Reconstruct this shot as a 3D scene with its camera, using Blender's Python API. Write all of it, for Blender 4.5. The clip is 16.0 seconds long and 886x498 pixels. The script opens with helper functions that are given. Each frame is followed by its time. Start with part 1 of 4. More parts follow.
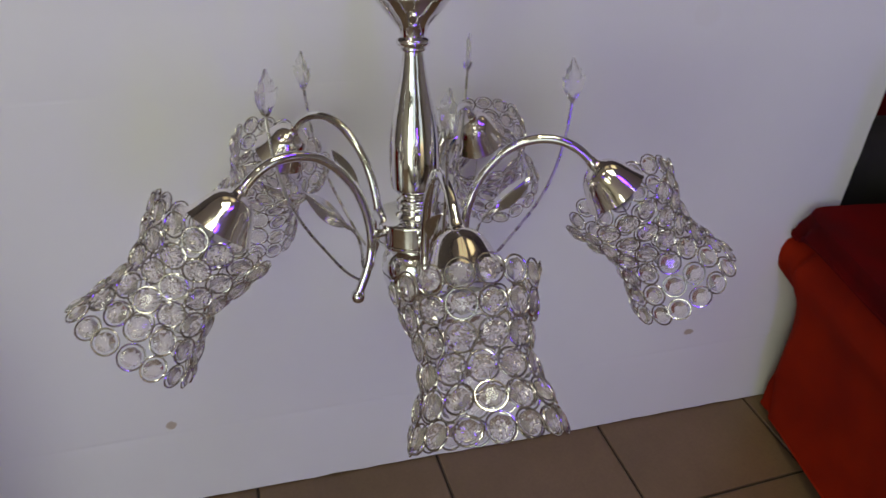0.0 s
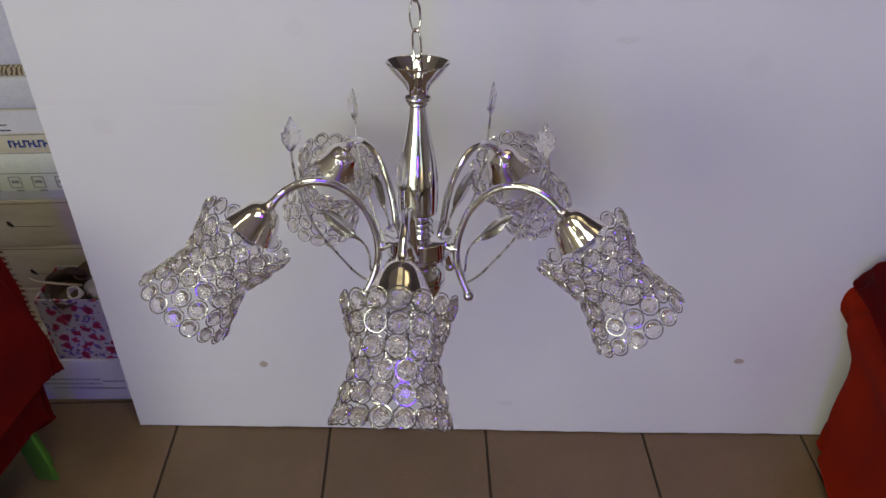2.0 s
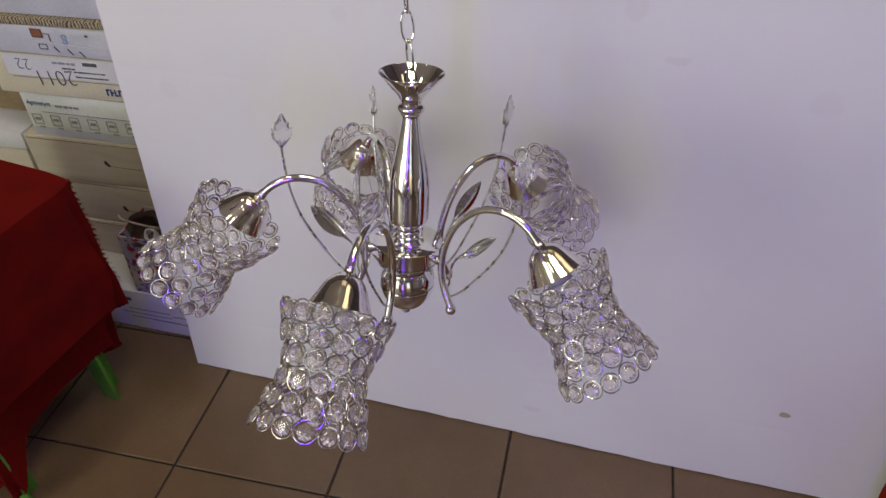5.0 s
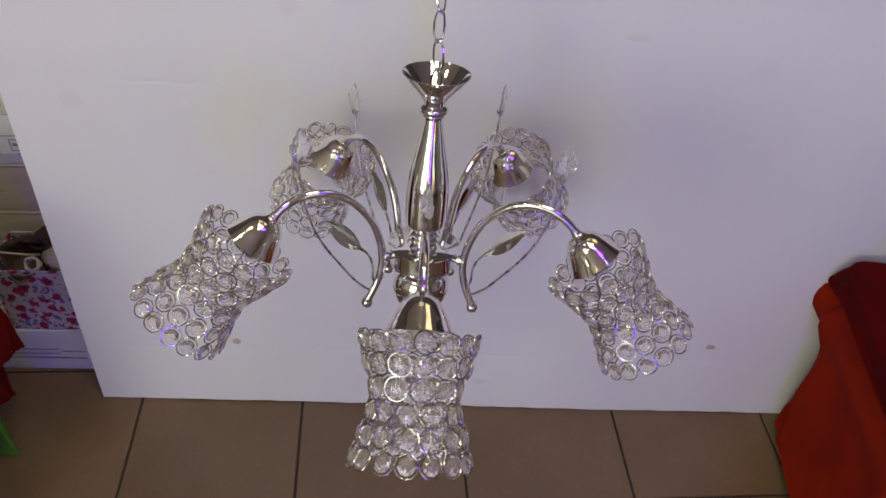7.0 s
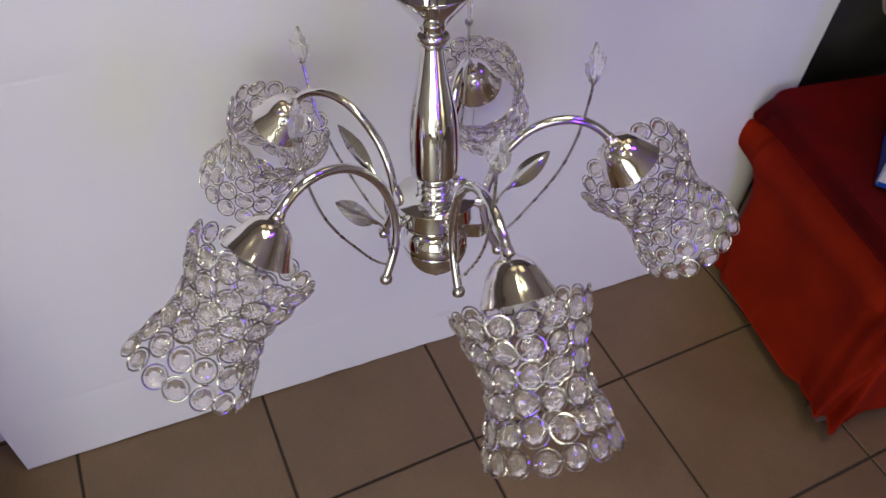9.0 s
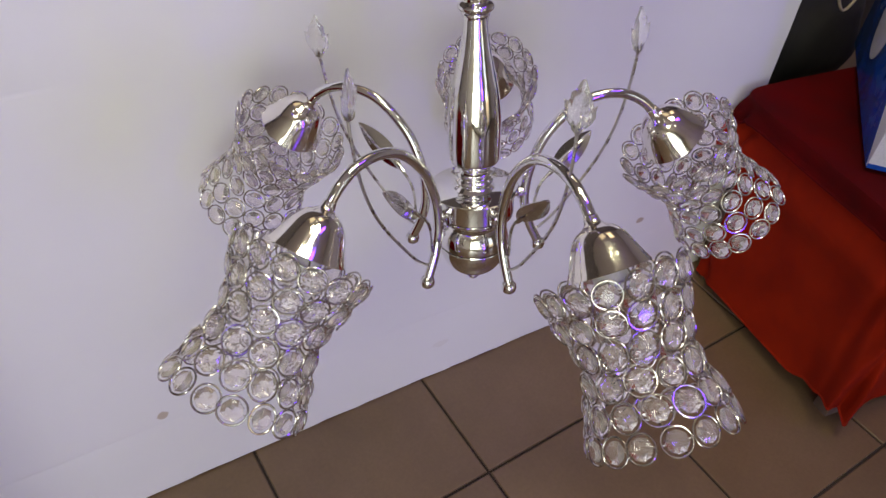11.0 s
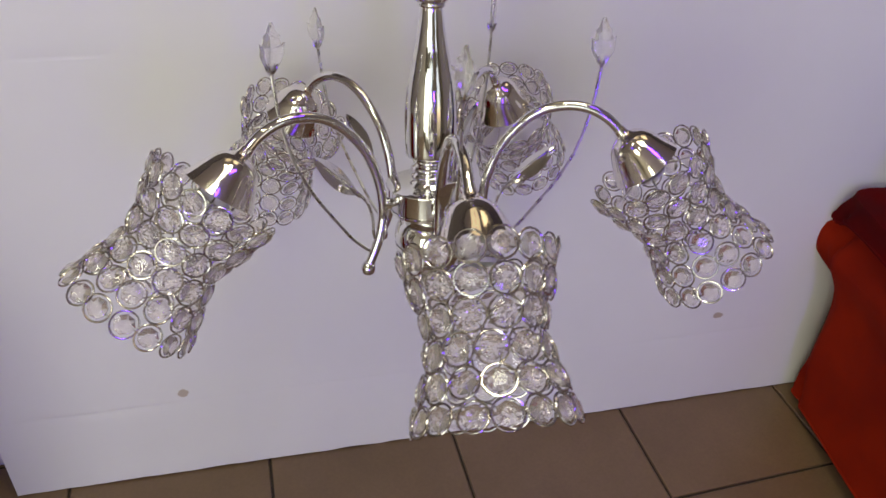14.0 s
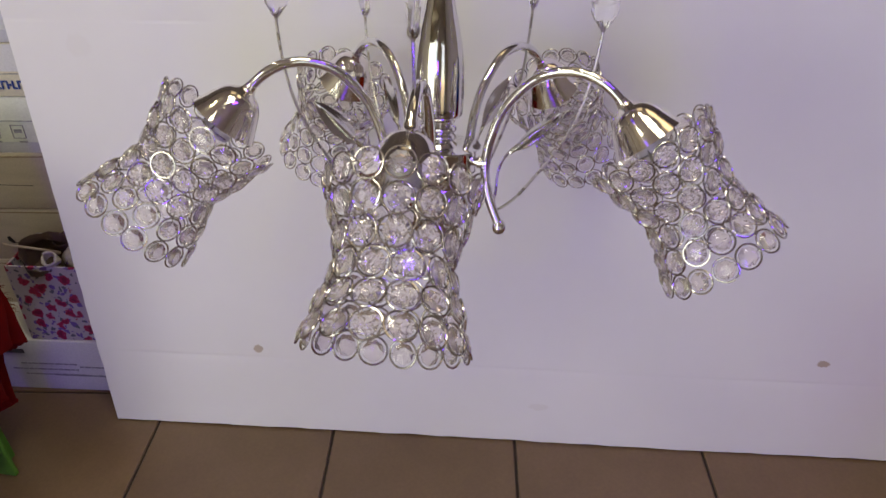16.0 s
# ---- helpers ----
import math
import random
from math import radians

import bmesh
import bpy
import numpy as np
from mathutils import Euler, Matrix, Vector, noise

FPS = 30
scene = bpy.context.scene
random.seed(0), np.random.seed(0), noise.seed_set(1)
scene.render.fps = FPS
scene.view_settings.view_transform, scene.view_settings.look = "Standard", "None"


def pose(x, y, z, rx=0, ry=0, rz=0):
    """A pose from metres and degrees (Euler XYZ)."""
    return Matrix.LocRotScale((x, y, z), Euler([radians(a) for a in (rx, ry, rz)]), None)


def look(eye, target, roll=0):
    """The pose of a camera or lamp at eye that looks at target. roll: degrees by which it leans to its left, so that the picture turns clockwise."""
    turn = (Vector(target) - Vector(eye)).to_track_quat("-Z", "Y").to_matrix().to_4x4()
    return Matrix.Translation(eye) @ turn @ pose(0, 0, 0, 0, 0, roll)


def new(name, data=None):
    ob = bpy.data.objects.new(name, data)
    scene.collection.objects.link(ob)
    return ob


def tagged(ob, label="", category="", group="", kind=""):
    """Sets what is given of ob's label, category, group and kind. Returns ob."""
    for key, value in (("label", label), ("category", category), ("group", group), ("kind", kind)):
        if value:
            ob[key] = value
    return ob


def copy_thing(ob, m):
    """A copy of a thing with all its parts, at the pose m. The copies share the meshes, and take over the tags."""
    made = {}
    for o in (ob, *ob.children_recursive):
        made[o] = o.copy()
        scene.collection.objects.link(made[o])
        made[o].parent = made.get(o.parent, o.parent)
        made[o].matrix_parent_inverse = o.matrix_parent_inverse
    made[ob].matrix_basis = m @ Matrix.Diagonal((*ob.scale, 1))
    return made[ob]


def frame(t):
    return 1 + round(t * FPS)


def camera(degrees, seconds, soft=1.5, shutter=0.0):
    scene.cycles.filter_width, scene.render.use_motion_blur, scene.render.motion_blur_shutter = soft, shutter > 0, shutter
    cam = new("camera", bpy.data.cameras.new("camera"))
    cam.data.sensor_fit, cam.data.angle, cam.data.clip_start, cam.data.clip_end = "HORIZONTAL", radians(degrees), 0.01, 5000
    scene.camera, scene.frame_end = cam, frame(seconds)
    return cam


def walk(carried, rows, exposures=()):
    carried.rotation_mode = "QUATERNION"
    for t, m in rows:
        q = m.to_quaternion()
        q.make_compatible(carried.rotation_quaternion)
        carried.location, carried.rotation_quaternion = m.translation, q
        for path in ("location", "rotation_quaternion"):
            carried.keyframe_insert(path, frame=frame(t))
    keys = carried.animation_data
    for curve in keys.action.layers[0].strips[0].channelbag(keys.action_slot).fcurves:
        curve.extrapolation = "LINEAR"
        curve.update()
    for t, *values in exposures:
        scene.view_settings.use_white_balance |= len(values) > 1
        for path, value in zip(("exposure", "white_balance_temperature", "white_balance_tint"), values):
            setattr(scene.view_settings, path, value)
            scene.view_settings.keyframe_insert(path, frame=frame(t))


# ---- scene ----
cam = camera(61.5, 16.0, soft=1.5, shutter=0.4)
# seconds, place, turn (degrees)
PATH = [
    (0.0, 0.3544, -0.6620, 1.1175, 55.47, -1.86, -17.54),
    (0.5, 0.4011, -0.6944, 1.1455, 54.17, -1.46, -11.31),
    (1.0, 0.4758, -0.7329, 1.1785, 54.42, -0.18, -7.26),
    (1.5, 0.5312, -0.7656, 1.2243, 54.13, 0.44, -3.57),
    (2.0, 0.5597, -0.7940, 1.2683, 52.52, 0.60, -1.32),
    (2.5, 0.5661, -0.7742, 1.2854, 50.26, -0.63, -0.53),
    (3.0, 0.6215, -0.7508, 1.2942, 49.60, -0.39, 4.12),
    (3.5, 0.7240, -0.7382, 1.3060, 49.67, 0.23, 11.54),
    (3.7, 0.7743, -0.7390, 1.2978, 50.41, 1.59, 13.46),
    (5.8, 0.7173, -0.7099, 1.3253, 48.94, 0.14, 11.22),
    (6.0, 0.6752, -0.7070, 1.3303, 48.70, -0.72, 8.97),
    (6.5, 0.5723, -0.6988, 1.3387, 47.58, -2.75, 1.85),
    (7.0, 0.4781, -0.6952, 1.3289, 46.77, -3.76, -3.78),
    (7.5, 0.4394, -0.6588, 1.3006, 45.05, -3.94, -7.29),
    (8.0, 0.4236, -0.5815, 1.2793, 41.85, -2.49, -11.10),
    (8.5, 0.3862, -0.5483, 1.2688, 40.61, -2.59, -16.30),
    (9.0, 0.2876, -0.5209, 1.2640, 40.70, -2.64, -25.05),
    (9.5, 0.2052, -0.4884, 1.2513, 40.98, -3.02, -30.95),
    (9.7, 0.1831, -0.4758, 1.2434, 41.59, -2.50, -32.22),
    (11.8, 0.1920, -0.4708, 1.1181, 48.28, -4.06, -31.02),
    (12.0, 0.2027, -0.4896, 1.1070, 48.81, -3.66, -28.62),
    (12.5, 0.2557, -0.5439, 1.0963, 50.28, -2.58, -23.97),
    (13.0, 0.3181, -0.6088, 1.0915, 52.39, -1.15, -18.28),
    (13.5, 0.3536, -0.6337, 1.0897, 53.34, -1.13, -15.70),
    (14.0, 0.3774, -0.6345, 1.0921, 53.40, -1.90, -14.82),
    (14.5, 0.4506, -0.6748, 1.1022, 53.62, -1.86, -7.83),
    (15.0, 0.5223, -0.7051, 1.1000, 54.44, -0.06, -3.53),
    (15.5, 0.5722, -0.7214, 1.0783, 55.87, 1.10, 0.76),
    (16.0, 0.5701, -0.7086, 1.0301, 56.55, 0.55, 1.79),
]
walk(cam, [(t, pose(x, y, z, a, b, c)) for t, x, y, z, a, b, c in PATH],
     exposures=[(0.0, -0.43, 6650, 4.8), (0.5, -0.43, 6640, 5.0), (1.5, -0.37, 6610, 5.8), (2.5, -0.23, 6610, 6.2), (3.0, -0.19, 6620, 6.2), (3.5, -0.13, 6760, 7.6), (6.0, -0.18, 6740, 9.9), (8.0, -0.17, 6740, 9.7), (9.0, -0.04, 6530, 10.0), (9.5, 0.03, 6510, 10.0), (12.0, 0.06, 6580, 13.3), (12.5, 0.04, 6580, 13.3), (13.5, -0.03, 6890, 9.2), (14.0, -0.05, 6820, 9.6), (14.5, -0.06, 6680, 9.2), (15.0, -0.03, 6780, 11.0), (16.0, 0.01, 6950, 11.2)])

# ---- world and light ----
world = bpy.data.worlds.new("sky")
scene.world = world
world.use_nodes = True
wn = world.node_tree
sky = wn.nodes.new("ShaderNodeTexSky")
sky.sky_type, sky.sun_disc, sky.sun_elevation, sky.sun_rotation = "NISHITA", False, radians(38), radians(150)
wn.nodes["Background"].inputs["Strength"].default_value = 0.12
wn.links.new(sky.outputs["Color"], wn.nodes["Background"].inputs["Color"])


def area_light(name, eye, target, wide, high, watts, colour):
    data = bpy.data.lights.new(name, "AREA")
    data.shape, data.size, data.size_y, data.energy, data.color = "RECTANGLE", wide, high, watts, colour
    ob = new(name, data)
    ob.matrix_world = look(eye, target)
    return ob


HIGH = 2.6   # ceiling height
# daylight in the shop window and the glazed door behind the viewer, a violet tube and added warm fill panels under the
# ceiling
for pane_x, watts in ((-1.90, 23.5), (-1.10, 12.5), (-0.30, 4.5)):
    area_light("window_daylight", (pane_x, -3.05, 1.15), (pane_x + 1.2, 0, 0.75), 0.72, 1.95, watts, (0.955, 1.0, 0.87))
area_light("door_daylight", (1.75, -3.05, 1.15), (1.4, 0, 0.9), 0.78, 1.9, 0.7, (0.96, 1.0, 0.94))
area_light("tube_light", (1.40, -0.80, 2.53), (1.30, 0.0, 0.5), 0.60, 0.24, 10.5, (0.13, 0.03, 1.0))
area_light("tube_light", (-0.95, -0.75, 2.53), (0.0, -0.5, 0.6), 0.60, 0.24, 1.0, (0.13, 0.03, 1.0))
area_light("tube_light", (0.46, -3.12, 0.80), (0.60, 0, 0.4), 0.16, 1.4, 18.5, (0.13, 0.03, 1.0))
# unseen panels, added to brighten the middle and warm the chrome: x, y, watts, colour
FILL_PANELS = ((-0.75, -1.55, 9.0, (0.98, 1.0, 0.80)), (0.76, -0.50, 9.0, (0.98, 1.0, 0.80)), (1.45, 0.40, 1.7, (1.0, 0.80, 0.46)), (0.62, 0.62, 0.8, (1.0, 0.80, 0.46)))
for lamp_x, lamp_y, watts, colour in FILL_PANELS:
    area_light("ceiling_fill_light", (lamp_x, lamp_y, HIGH - 0.045), (lamp_x, lamp_y, 0), 0.56, 0.56, watts, colour)
# unseen spots, added to lift board, floor and cartons: x, y, watts
FILL_SPOTS = ((0.05, -1.15, 0.8), (1.20, -0.75, 0.25), (0.60, -1.75, 0.8), (0.45, -0.15, 3.4), (0.90, -0.26, 2.4), (-0.34, -0.16, 2.0))
for lamp_x, lamp_y, watts in FILL_SPOTS:
    area_light("spot_fill_light", (lamp_x, lamp_y, HIGH - 0.035), (lamp_x, lamp_y, 0), 0.11, 0.11, watts, (1.0, 0.97, 0.62))


# ---- materials ----
def material(name):
    m = bpy.data.materials.new(name)
    m.use_nodes = True
    return m, m.node_tree, m.node_tree.nodes["Principled BSDF"]


def node(tree, kind, **values):
    n = tree.nodes.new(kind)
    for key, value in values.items():
        n.inputs[key.replace("_", " ")].default_value = value
    return n


def noise_of(tree, scale, detail=4.0, rough=0.6, stretch=None):
    coord = tree.nodes.new("ShaderNodeTexCoord")
    n = node(tree, "ShaderNodeTexNoise", Scale=scale, Detail=detail, Roughness=rough)
    if stretch:
        mapping = tree.nodes.new("ShaderNodeMapping")
        mapping.inputs["Scale"].default_value = stretch
        tree.links.new(coord.outputs["Object"], mapping.inputs["Vector"])
        tree.links.new(mapping.outputs["Vector"], n.inputs["Vector"])
    else:
        tree.links.new(coord.outputs["Object"], n.inputs["Vector"])
    return n


def ramp(tree, source, stops):
    r = tree.nodes.new("ShaderNodeValToRGB")
    els = r.color_ramp.elements
    while len(els) < len(stops):
        els.new(0.5)
    for e, (at, colour) in zip(els, stops):
        e.position, e.color = at, (*colour, 1)
    tree.links.new(source, r.inputs["Fac"])
    return r


def mix(tree, fac, a, b, blend="MIX"):
    m = tree.nodes.new("ShaderNodeMix")
    m.data_type, m.blend_type = "RGBA", blend
    for value, socket in ((fac, m.inputs["Factor"]), (a, m.inputs["A"]), (b, m.inputs["B"])):
        if isinstance(value, bpy.types.NodeSocket):
            tree.links.new(value, socket)
        elif isinstance(value, (int, float)):
            socket.default_value = value
        else:
            socket.default_value = (*value, 1)
    return m.outputs["Result"]


def bump(tree, bsdf, source, strength, distance):
    b = node(tree, "ShaderNodeBump", Strength=strength, Distance=distance)
    tree.links.new(source, b.inputs["Height"])
    tree.links.new(b.outputs["Normal"], bsdf.inputs["Normal"])


def plain(name, dark, light, scale, rough, metal=0.0, fine=400.0, relief=0.1, depth=0.001, stretch=None, sheen=0.0):
    """A surface of two close tones in large clouds, with fine grain and relief."""
    m, t, b = material(name)
    big = noise_of(t, scale, 5, 0.6, stretch)
    small = noise_of(t, fine, 3, 0.6)
    tone = ramp(t, big.outputs["Fac"], ((0.3, dark), (0.7, light)))
    grain = ramp(t, small.outputs["Fac"], ((0.3, (0.86, 0.86, 0.86)), (0.7, (1, 1, 1))))
    t.links.new(mix(t, 1.0, tone.outputs["Color"], grain.outputs["Color"], "MULTIPLY"), b.inputs["Base Color"])
    r = ramp(t, big.outputs["Fac"], ((0.25, (rough * 0.8,) * 3), (0.75, (min(1, rough * 1.2),) * 3)))
    t.links.new(r.outputs["Color"], b.inputs["Roughness"])
    b.inputs["Metallic"].default_value = metal
    if sheen:
        b.inputs["Sheen Weight"].default_value = sheen
    bump(t, b, small.outputs["Fac"], relief, depth)
    return m


def chrome_material(name, dark, light, rough, streak, strength, depth):
    """Polished plating: faint clouds of tarnish, slight waves stretched along the part's own axis, a fine haze."""
    m, t, b = material(name)
    cloud = noise_of(t, 26, 4, 0.6)
    wave = noise_of(t, 1.0, 3, 0.55, streak)
    haze = noise_of(t, 320, 2, 0.5)
    t.links.new(ramp(t, cloud.outputs["Fac"], ((0.3, dark), (0.7, light))).outputs["Color"], b.inputs["Base Color"])
    b.inputs["Metallic"].default_value = 1.0
    t.links.new(ramp(t, haze.outputs["Fac"], ((0.35, (rough * 0.7,) * 3), (0.7, (rough * 1.4,) * 3))).outputs["Color"], b.inputs["Roughness"])
    bump(t, b, wave.outputs["Fac"], strength, depth)
    return m


CHROME = chrome_material("chrome", (0.76, 0.75, 0.735), (0.86, 0.855, 0.845), 0.05, (60, 60, 14), 0.22, 0.0008)
STEM_CHROME = chrome_material("stem_chrome", (0.70, 0.685, 0.665), (0.83, 0.82, 0.80), 0.055, (120, 120, 3), 0.30, 0.0010)
CUP_CHROME = chrome_material("cup_chrome", (0.78, 0.735, 0.68), (0.90, 0.865, 0.82), 0.10, (90, 90, 5), 0.20, 0.0009)
WIRE = plain("plated_wire", (0.56, 0.545, 0.515), (0.72, 0.70, 0.67), 60, 0.28, 1.0, 300, 0.05, 0.0003)
RING_WIRE = plain("ring_wire", (0.55, 0.53, 0.505), (0.70, 0.68, 0.65), 60, 0.17, 1.0, 300, 0.05, 0.0003)
LEAF = chrome_material("leaf_plating", (0.62, 0.605, 0.59), (0.76, 0.745, 0.73), 0.09, (30, 30, 30), 0.12, 0.0010)
SOCKET = plain("socket_porcelain", (0.72, 0.71, 0.69), (0.80, 0.79, 0.77), 30, 0.35)
DARK_GAP = plain("slot_shade", (0.015, 0.015, 0.015), (0.03, 0.03, 0.03), 30, 0.6)
GROUT = plain("grout", (0.034, 0.024, 0.015), (0.052, 0.037, 0.025), 8, 0.9, 0, 300, 0.4, 0.002)
RED = plain("red_cloth", (0.10, 0.0025, 0.002), (0.19, 0.007, 0.0035), 9, 0.9, 0, 900, 0.5, 0.0012)
MAROON = plain("dark_red_cloth", (0.055, 0.001, 0.0015), (0.105, 0.0015, 0.002), 9, 0.9, 0, 900, 0.5, 0.0012)
ORANGE = plain("orange_red_cloth", (0.19, 0.008, 0.002), (0.30, 0.017, 0.003), 7, 0.9, 0, 900, 0.5, 0.0012)
for cloth_mat in (RED, MAROON, ORANGE):   # matt weave, hardly any gloss
    cloth_mat.node_tree.nodes["Principled BSDF"].inputs["Specular IOR Level"].default_value = 0.08
GREEN = plain("green_plastic", (0.07, 0.26, 0.02), (0.12, 0.36, 0.04), 14, 0.38, 0, 300, 0.08)
BROWN_CARD = plain("brown_card", (0.56, 0.50, 0.385), (0.68, 0.61, 0.48), 6, 0.85, 0, 300, 0.15, 0.001, (1, 1, 6))
BROWN_CARD_DARK = plain("kraft_core", (0.24, 0.17, 0.10), (0.36, 0.27, 0.16), 40, 0.9)
CREAM_CARD = plain("cream_card", (0.66, 0.61, 0.43), (0.77, 0.72, 0.54), 5, 0.7, 0, 300, 0.1)
PALE_CARD = plain("pale_card", (0.70, 0.73, 0.63), (0.80, 0.83, 0.74), 5, 0.6, 0, 300, 0.1)
GREY_CARD = plain("grey_white_card", (0.52, 0.53, 0.58), (0.66, 0.67, 0.72), 5, 0.5, 0, 300, 0.1)
WHITE_CARD = plain("white_card", (0.66, 0.66, 0.68), (0.78, 0.78, 0.80), 4, 0.6, 0, 300, 0.1)
INK = plain("dark_ink", (0.06, 0.06, 0.07), (0.11, 0.11, 0.13), 60, 0.7)
GREY_INK = plain("grey_ink", (0.25, 0.25, 0.27), (0.36, 0.36, 0.38), 60, 0.7)
BLUE_INK = plain("blue_ink", (0.02, 0.05, 0.22), (0.04, 0.08, 0.32), 60, 0.6)
SKY_INK = plain("light_blue_ink", (0.22, 0.42, 0.62), (0.30, 0.50, 0.70), 60, 0.6)
ORANGE_INK = plain("orange_brown_ink", (0.22, 0.075, 0.035), (0.34, 0.13, 0.06), 150, 0.6)
BLUE_GLOSS = plain("blue_gloss_print", (0.005, 0.045, 0.25), (0.01, 0.075, 0.36), 10, 0.25)
BLACK_FABRIC = plain("black_fabric", (0.004, 0.0035, 0.004), (0.013, 0.011, 0.011), 14, 0.75, 0, 500, 0.5)
CABLE = plain("cream_cable", (0.42, 0.33, 0.26), (0.52, 0.43, 0.35), 60, 0.5)
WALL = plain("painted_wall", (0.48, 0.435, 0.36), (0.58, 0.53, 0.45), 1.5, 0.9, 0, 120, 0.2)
# the shade behind table and cartons is put into this wall's colour
BACK_WALL = plain("shaded_back_wall", (0.075, 0.06, 0.05), (0.12, 0.10, 0.08), 1.5, 0.9, 0, 120, 0.2)
CEILING = plain("ceiling_paint", (0.68, 0.60, 0.46), (0.76, 0.68, 0.54), 1.5, 0.9, 0, 120, 0.1)
FRAME_PAINT = plain("frame_paint", (0.06, 0.045, 0.035), (0.10, 0.075, 0.06), 6, 0.4)
FLUFF = plain("white_plush", (0.58, 0.54, 0.46), (0.72, 0.68, 0.60), 40, 0.95, 0, 500, 0.8, 0.003)
BROWN_STUFF = plain("brown_paper", (0.075, 0.045, 0.03), (0.17, 0.11, 0.075), 12, 0.8)


def glass_material(name, tint, rough, clear=1.0, ior=1.52):
    m, t, b = material(name)
    b.inputs["Base Color"].default_value = (*tint, 1)
    b.inputs["Transmission Weight"].default_value = clear
    b.inputs["IOR"].default_value = ior
    n = noise_of(t, 150, 2)
    r = ramp(t, n.outputs["Fac"], ((0.3, (rough,) * 3), (0.7, (rough * 2.5,) * 3)))
    t.links.new(r.outputs["Color"], b.inputs["Roughness"])
    return m


CRYSTAL = glass_material("crystal", (0.996, 0.957, 0.920), 0.024, 0.88, 1.50)
BUD_GLASS = glass_material("bud_crystal", (0.99, 0.985, 0.98), 0.05, 0.86, 1.46)
PANE = glass_material("window_glass", (0.97, 0.98, 0.97), 0.002)


def tile_material():
    m, t, b = material("brown_floor_tile")
    info = t.nodes.new("ShaderNodeObjectInfo")
    cloud = noise_of(t, 5, 6, 0.65)
    speck = noise_of(t, 160, 3, 0.7)
    tone = ramp(t, cloud.outputs["Fac"], ((0.25, (0.138, 0.085, 0.043)), (0.75, (0.196, 0.123, 0.066))))
    grain = ramp(t, speck.outputs["Fac"], ((0.3, (0.88, 0.88, 0.88)), (0.65, (1, 1, 1))))
    each = ramp(t, info.outputs["Random"], ((0.0, (0.90, 0.90, 0.90)), (1.0, (1, 1, 1))))
    c = mix(t, 1.0, tone.outputs["Color"], grain.outputs["Color"], "MULTIPLY")
    t.links.new(mix(t, 1.0, c, each.outputs["Color"], "MULTIPLY"), b.inputs["Base Color"])
    b.inputs["Specular IOR Level"].default_value = 0.55
    r = ramp(t, cloud.outputs["Fac"], ((0.2, (0.27,) * 3), (0.8, (0.40,) * 3)))
    t.links.new(r.outputs["Color"], b.inputs["Roughness"])
    bump(t, b, speck.outputs["Fac"], 0.12, 0.001)
    return m


TILE = tile_material()


def board_material():
    """White laminated card with brownish spots and faint handling marks."""
    m, t, b = material("white_laminated_card")
    coord = t.nodes.new("ShaderNodeTexCoord")
    cloud = noise_of(t, 2.2, 5, 0.6)
    fine = noise_of(t, 90, 3, 0.6)
    tone = ramp(t, cloud.outputs["Fac"], ((0.25, (0.785, 0.780, 0.77)), (0.75, (0.835, 0.83, 0.82))))
    colour = tone.outputs["Color"]
    wob = noise_of(t, 55, 3, 0.6)
    shift = t.nodes.new("ShaderNodeVectorMath")
    shift.operation = "MULTIPLY_ADD"
    shift.inputs[1].default_value, shift.inputs[2].default_value = (0.014,) * 3, (-0.007,) * 3
    t.links.new(wob.outputs["Color"], shift.inputs[0])
    place = t.nodes.new("ShaderNodeVectorMath")
    place.operation = "ADD"
    t.links.new(coord.outputs["Object"], place.inputs[0])
    t.links.new(shift.outputs["Vector"], place.inputs[1])
    spots = ((0.2135, 0.181, 0.0095, 0.0085, 0.72), (1.150, 0.203, 0.0115, 0.0065, 0.78), (0.787, 0.91, 0.018, 0.022, 0.07), (0.85, 0.841, 0.022, 0.006, 0.10),
             (0.03, 0.70, 0.020, 0.018, 0.045), (1.05, 0.80, 0.024, 0.022, 0.045), (0.36, 0.86, 0.016, 0.014, 0.045), (0.70, 0.08, 0.02, 0.008, 0.10))
    for x, z, rx, rz, deep in spots:
        far = t.nodes.new("ShaderNodeMapping")
        far.vector_type = "POINT"
        far.inputs["Location"].default_value = (-x / rx, 0, -z / rz)
        far.inputs["Scale"].default_value = (1 / rx, 0, 1 / rz)
        t.links.new(place.outputs["Vector"], far.inputs["Vector"])
        size = t.nodes.new("ShaderNodeVectorMath")
        size.operation = "LENGTH"
        t.links.new(far.outputs["Vector"], size.inputs[0])
        mask = ramp(t, size.outputs["Value"], ((0.75, (deep,) * 3), (1.0, (0, 0, 0))))
        colour = mix(t, mask.outputs["Color"], colour, (0.40, 0.30, 0.18))
    t.links.new(colour, b.inputs["Base Color"])
    b.inputs["Roughness"].default_value = 0.5
    bump(t, b, fine.outputs["Fac"], 0.06, 0.001)
    return m


BOARD = board_material()


